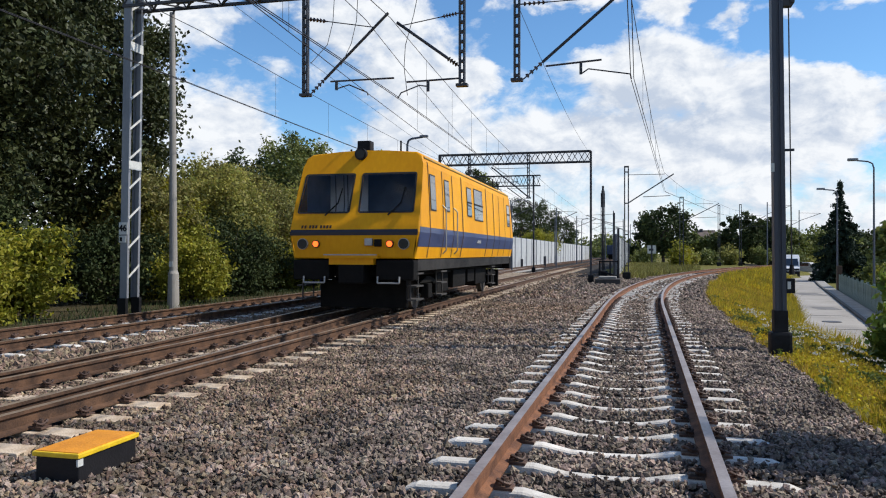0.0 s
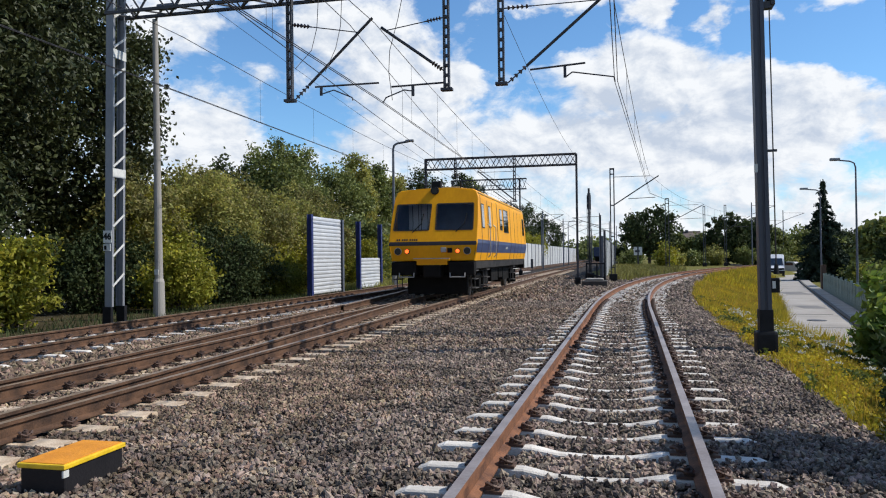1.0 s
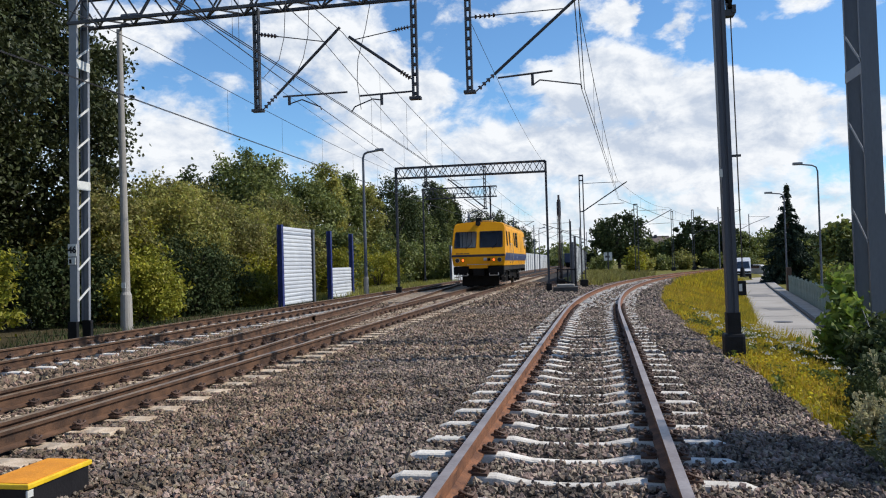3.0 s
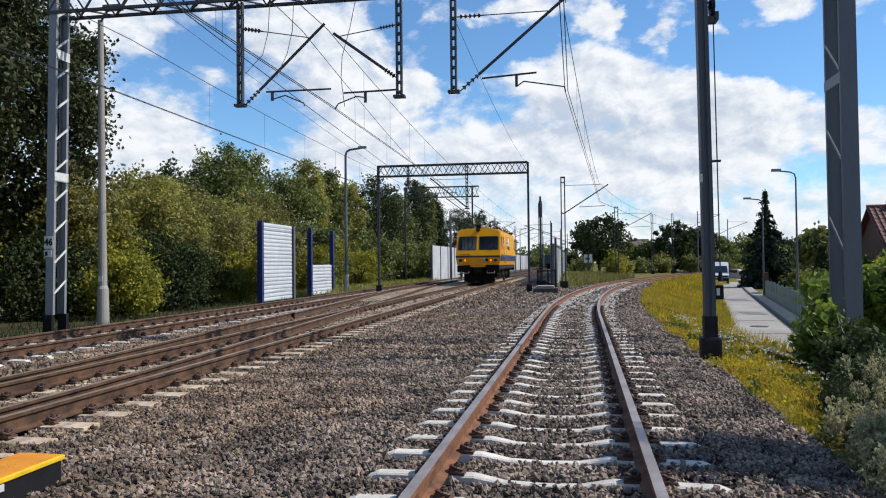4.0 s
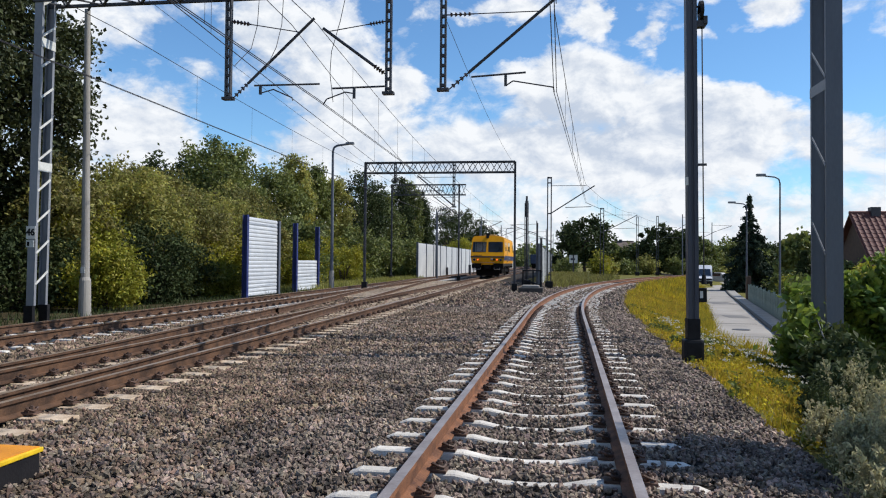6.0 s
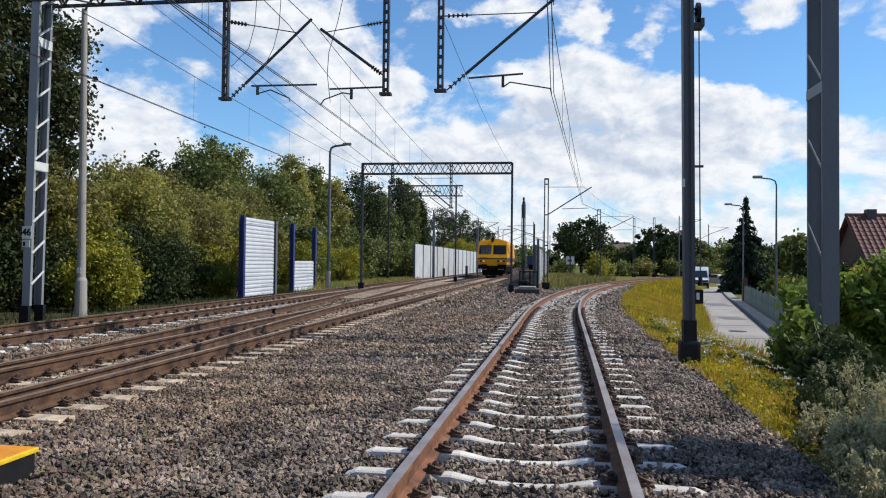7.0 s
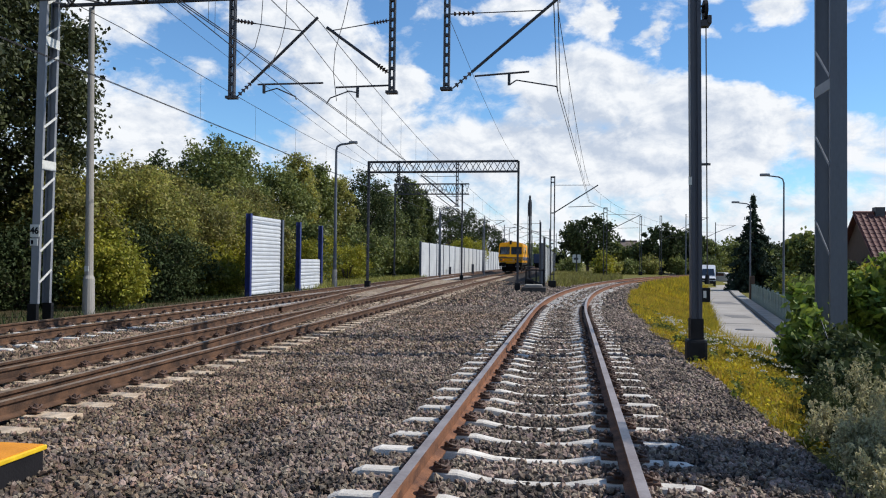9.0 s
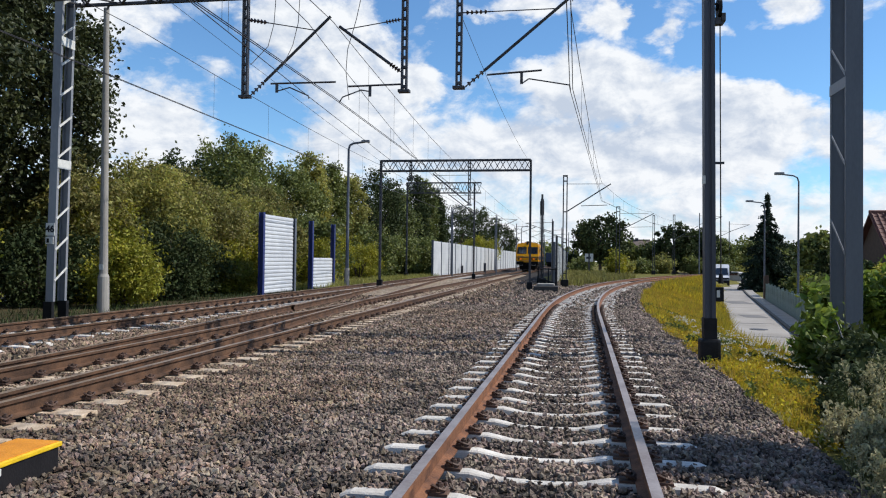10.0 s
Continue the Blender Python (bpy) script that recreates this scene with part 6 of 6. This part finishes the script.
def spruce(x, y, h, r, label, seed, material=M_FIR):
    rng = np.random.default_rng(seed)
    z0 = ground_z(x, y)
    p = thing("spruce_tree", (0, 0, 0), label, "spruce")
    part("trunk", rod(bmesh.new(), (x, y, z0 - 0.2), (x, y, z0 + h), 0.16, 0.02, seg=8), M_BARK, p)
    spots = []
    tiers = 17
    for k in range(tiers):
        f = k / (tiers - 1)
        rr = r * (1 - f) ** 1.05 + 0.05
        for b in range(max(7, int(24 * (1 - f)))):
            f = min(1.0, max(0.0, (k + rng.uniform(-0.7, 0.7)) / (tiers - 1)))
            a = rng.uniform(0, 2 * math.pi)
            L = rr * rng.uniform(0.75, 1.12)
            for d in np.linspace(0.15, 1, max(4, int(L / 0.09))):
                q = np.array([x + math.cos(a) * L * d, y + math.sin(a) * L * d, z0 + 0.5 + (h - 0.6) * f - 0.38 * L * d ** 1.3])
                spots.extend(q + rng.normal(0, 0.09, (7, 3)))
    leaves("needles", np.array(spots), 0.15, material, p, seed, long=2.0)
    return p


spruce(18.8, 75.0, 9.1, 3.0, "tall dark green spruce beside the lane", 5)
spruce(20.5, 118.0, 7.0, 1.8, "distant dark green spruce beside the lane", 6)
spruce(15.4, 48.5, 3.4, 1.2, "small bluish spruce behind the garden fence", 7, M_DEEP)
for i, (x, y, h, r, m) in enumerate(((14.0, 44, 1.9, 0.9, M_GREEN), (14.9, 49, 2.0, 0.9, M_LIME), (15.9, 54, 2.0, 1.0, M_GREEN), (13.0, 38, 1.6, 0.7, M_DEEP), (16.2, 44.2, 2.8, 1.3, M_GREEN), (15.8, 40, 2.6, 1.4, M_LIME), (13.4, 34, 1.9, 0.9, M_GREEN), (19, 39, 2.7, 1.6, M_GREEN))):
    shrub(x, y, h, r, m, "leafy garden shrub behind the fence", 160 + i, leaf=0.12, clumps=80, per=70, clump_r=0.34, name="garden_shrub")
for i, (x, y, h, r, m) in enumerate(((5.2, 80, 2.5, 0.9, M_LIME), (2.2, 100, 2.0, 1.4, M_GREEN), (7.5, 104, 2.2, 1.6, M_OLIVE), (10.5, 106, 2.0, 1.5, M_GREEN), (13.5, 108, 2.4, 1.6, M_OLIVE), (17.5, 110, 2.4, 1.7, M_GREEN), (22, 114, 2.6, 2.0, M_GREEN), (1.2, 112, 2.6, 1.8, M_DEEP), (27, 118, 2.6, 2.0, M_OLIVE))):
    shrub(x, y, h, r, m, "low green bush in the weeds beyond the bend", 250 + i, leaf=0.2, clumps=60, per=40, clump_r=0.45, name="bush")
# creeper by the portal's foot, with large leaves
for i, (x, y, h, r, n) in enumerate(((5.9, 18.0, 1.9, 0.32, 70), (6.2, 18.6, 2.1, 0.45, 80), (6.9, 18.3, 2.4, 0.55, 85), (7.9, 18.2, 2.9, 1.0, 130), (9.4, 18.8, 3.3, 1.3, 130), (5.3, 16.7, 1.2, 0.30, 50))):
    shrub(x, y, h, r, M_VINE, "large-leaved green creeper thicket round the portal foot", 180 + i, leaf=0.135, clumps=n, per=56, clump_r=0.3, name="creeper_thicket")
shrub(4.0, 10.4, 0.7, 0.42, M_DEEP, "dark leafy shrub at the edge of the ballast", 190, leaf=0.075, clumps=60, per=70, clump_r=0.2, name="shrub")
tree(5.2, 7.1, 5.8, 0.6, M_VINE, "small leafy tree beside the verge", 192, trunk=0.05, leaf=0.11, clumps=60, per=70, clump_r=0.30, crown_low=0.58)
tree(5.2, 5.7, 4.2, 0.55, M_VINE, "small leafy tree beside the verge", 193, trunk=0.05, leaf=0.11, clumps=60, per=60, clump_r=0.30, crown_low=0.42)


# scrub added in dark leaves to draw the shadow beneath the creeper
for i, (x, y, h, r) in enumerate(((4.75, 13.4, 1.0, 0.45), (5.35, 15.0, 1.1, 0.5), (4.5, 11.9, 0.8, 0.4), (3.45, 9.4, 0.55, 0.26))):
    shrub(x, y, h, r, M_DEEP, "leafy scrub below the portal foot, coloured dark as shade", 240 + i, leaf=0.09, clumps=55, per=60, clump_r=0.22, name="scrub")


def mugwort(x, y, h, seed, material=M_SAGE, label="silvery grey-green mugwort plant with feathery stems"):
    """Upright grey-green stems with feathery side sprays."""
    rng = np.random.default_rng(seed)
    z0 = ground_z(x, y)
    p = thing("mugwort", (0, 0, 0), label, "weed", group="mugwort beside the verge")
    bm, spots = bmesh.new(), []
    for i in range(16):
        a, lean = rng.uniform(0, 2 * math.pi), rng.uniform(0.02, 0.34)
        b = Vector((x + rng.normal(0, 0.10), y + rng.normal(0, 0.10), z0 - 0.02))
        hh = h * rng.uniform(0.6, 1.05)
        t = b + Vector((math.cos(a) * lean * hh, math.sin(a) * lean * hh, hh))
        rod(bm, b, t, 0.006, 0.002, seg=4)
        for k in np.linspace(0.15, 1.0, 26):
            c = np.array(b.lerp(t, k))
            L = 0.15 * (1.15 - k) + 0.03
            d = rng.normal(0, 1, 3)
            d[2] = abs(d[2]) + 0.5
            d /= np.linalg.norm(d)
            for m in np.linspace(0.2, 1, 6):
                spots.append(c + d * L * m + rng.normal(0, 0.008, 3))
    tagged(part("stem_tuft", bm, material, p), kind="stuff")
    leaves("foliage", np.array(spots), 0.019, material, p, seed, long=2.4, up=0.8)


rng_m = random.Random(8)
for i, (x, y, h) in enumerate(((2.75, 7.3, 0.8), (3.05, 7.9, 0.95), (3.3, 7.2, 1.0), (3.5, 8.3, 1.1), (2.95, 6.5, 0.85), (3.3, 6.3, 0.95), (2.65, 6.0, 0.7), (3.75, 7.6, 1.15), (3.1, 8.8, 1.0), (3.5, 9.3, 1.0), (2.85, 8.4, 0.7), (2.6, 5.4, 0.65), (3.0, 5.6, 0.8), (2.22, 6.7, 0.55), (2.4, 6.1, 0.6), (2.1, 5.6, 0.55), (2.35, 7.5, 0.5), (2.6, 6.8, 0.75), (2.2, 5.0, 0.5))):
    mugwort(x + 0.26, y, h * 0.85, 200 + i)
# the same plant in dark leaves, for the weeds that stand in shade
for i, (x, y, h) in enumerate(((2.75, 7.9, 0.45), (2.95, 8.5, 0.55), (3.15, 9.1, 0.6), (3.45, 9.7, 0.65), (3.7, 10.4, 0.7), (3.95, 11.1, 0.75), (3.3, 8.8, 0.7), (3.75, 9.5, 0.85))):
    mugwort(x, y, h, 320 + i, M_DEEP, "leafy weed with upright stems, shade in its dark green")


def blades(name, spots, h, w, material, seed, label, lean=0.35):
    n = len(spots)
    rng = np.random.default_rng(seed)
    p = np.asarray(spots)
    a = rng.uniform(0, 2 * math.pi, n)
    side = np.stack([np.cos(a), np.sin(a), np.zeros(n)], 1) * (w * rng.uniform(0.6, 1.4, n))[:, None]
    tip = np.stack([rng.normal(0, lean, n), rng.normal(0, lean, n), np.ones(n)], 1) * (h * rng.uniform(0.4, 1.2, n))[:, None]
    v = np.empty((n, 4, 3))
    v[:, 0], v[:, 1] = p - side, p + side
    v[:, 2], v[:, 3] = p + tip * 0.6 + side * 0.7, p + tip
    return tagged(fast_mesh(name, v.reshape(-1, 3), np.arange(n * 4).reshape(n, 4), material), label, "grass", kind="stuff")


def verge_spots(n, y0, y1, u0, u1, seed, far=False):
    rng = np.random.default_rng(seed)
    out = []
    while len(out) < n:
        y = rng.uniform(y0, y1)
        x = near_x(y) + rng.uniform(u0, u1)
        if x > road_x(y) - 2.1 or noise.noise((x * 0.9, y * 0.7, 4.0)) < rng.uniform(-0.9, 0.1) - 0.25 or x < near_x(y) + 2.35 + 0.3 * noise.noise((x, y * 0.8, 9.0)):
            continue
        out.append((x, y, ground_z(x, y) - 0.01))
    return out


blades("verge_grass", verge_spots(22000, 7.4, 20.0, 2.2, 5.6, 1), 0.11, 0.009, M_GRASS, 1, "dry yellow-green grass on the verge")


def patch_spots(n, y0, y1, u0, u1, seed, above):
    """Spots of the verge gathered into patches."""
    got = verge_spots(n * 4, y0, y1, u0, u1, seed)
    return [q for q in got if noise.noise((q[0] * 1.6, q[1] * 1.1, seed * 3.7)) > above][:n]


blades("straw_grass", patch_spots(12000, 7.6, 24.0, 2.2, 5.6, 21, -0.05), 0.14, 0.008, M_STRAW, 21, "sun-bleached straw-coloured grass tufts", lean=0.5)
blades("verge_grass", [q for q in verge_spots(26000, 22.0, 44.0, 3.0, 9.0, 31) if q[0] > road_x(q[1]) - 2.8], 0.5, 0.012, M_GRASS, 31, "tall yellow-green grass at the edge of the lane")
blades("straw_grass", patch_spots(9000, 24.0, 60.0, 2.2, 7.5, 22, 0.0), 0.27, 0.014, M_STRAW, 22, "sun-bleached straw-coloured grass tufts", lean=0.5)
leaves("green_herbs", np.array(patch_spots(9000, 5.0, 30.0, 2.3, 5.6, 23, 0.26)) + np.random.default_rng(4).uniform(0, 1, (9000, 3))[:len(patch_spots(9000, 5.0, 30.0, 2.3, 5.6, 23, 0.26))] * np.array([0.03, 0.03, 0.19]), 0.048, M_HERB, None, 24, long=1.9)
tagged(bpy.data.objects["green_herbs"], "low green herbs growing in patches among the dry grass", "herbs", kind="stuff")
blades("verge_grass", verge_spots(19000, 20.0, 48.0, 2.2, 7.5, 2), 0.24, 0.014, M_GRASS, 2, "dry yellow-green grass on the verge")
blades("verge_grass", verge_spots(14000, 48.0, 95.0, 2.2, 9.0, 3), 0.45, 0.03, M_GRASS, 3, "dry yellow-green grass along the bend")


yellow = np.array(verge_spots(20000, 7.0, 30.0, 2.3, 5.8, 41))
leaves("yellow_herbs", yellow + np.random.default_rng(41).uniform(0, 1, yellow.shape) * np.array([0.03, 0.03, 0.15]), 0.036, M_GRASS, None, 42, long=1.5)
tagged(bpy.data.objects["yellow_herbs"], "low yellow-flowering herbs covering the verge", "herbs", kind="stuff")


def plain_spots(n, x0, x1, y0, y1, seed, dense=-0.2):
    rng = np.random.default_rng(seed)
    out = []
    while len(out) < n:
        x, y = rng.uniform(x0, x1), rng.uniform(y0, y1)
        if noise.noise((x * 0.6, y * 0.5, 1.0)) > dense:
            out.append((x, y, ground_z(x, y) - 0.01))
    return out


blades("lineside_grass", plain_spots(5000, -15.5, -12.2, 9, 60, 5), 0.22, 0.010, M_DEEP, 5, "olive grass at the foot of the thicket")
blades("lineside_grass", plain_spots(8000, -15.0, -11.7, 36, 70, 6), 0.35, 0.016, M_OLIVE, 6, "yellow-green grass behind the outer track")
blades("weeds", [q for q in plain_spots(15000, -0.2, 6.5, 48, 98, 7, -0.5) if q[0] < near_x(q[1]) - 2.1], 0.55, 0.03, M_MOSS, 7, "tall yellow-green weeds between the tracks")
umb = [(x, y, z + 0.30) for x, y, z in verge_spots(260, 11.0, 23.0, 2.6, 4.8, 8) if z > -9][:130]
leaves("umbels", np.repeat(np.array(umb), 7, axis=0) + np.random.default_rng(3).normal(0, 0.035, (130 * 7, 3)) * np.array([1, 1, 0.3]), 0.035, M_FLOWER, None, 9, long=1.0)
tagged(bpy.data.objects["umbels"], "small white flower heads above the dry grass", "flowers", kind="stuff")
blades("flower_stems", [(x, y, z - 0.30) for x, y, z in umb], 0.32, 0.004, M_GRASS, 10, "thin stems of the white flowers", lean=0.05)


def far_woods():
    rng = np.random.default_rng(77)
    spots = []
    for i in range(150):
        x = rng.uniform(-260, 330)
        y = rng.uniform(230, 300)
        h, r = rng.uniform(4, 8), rng.uniform(4, 7)
        _, s = crown_spots(rng, (x, y, h * 0.5), r, r, h * 0.55, 26, 12, 1.6, low=0.02)
        spots.append(s)
    ob = leaves("far_woods", np.concatenate(spots), 1.0, M_GREEN, None, 78)
    tagged(ob, "distant belt of green trees along the horizon", "woods", kind="stuff")


far_woods()


motions()
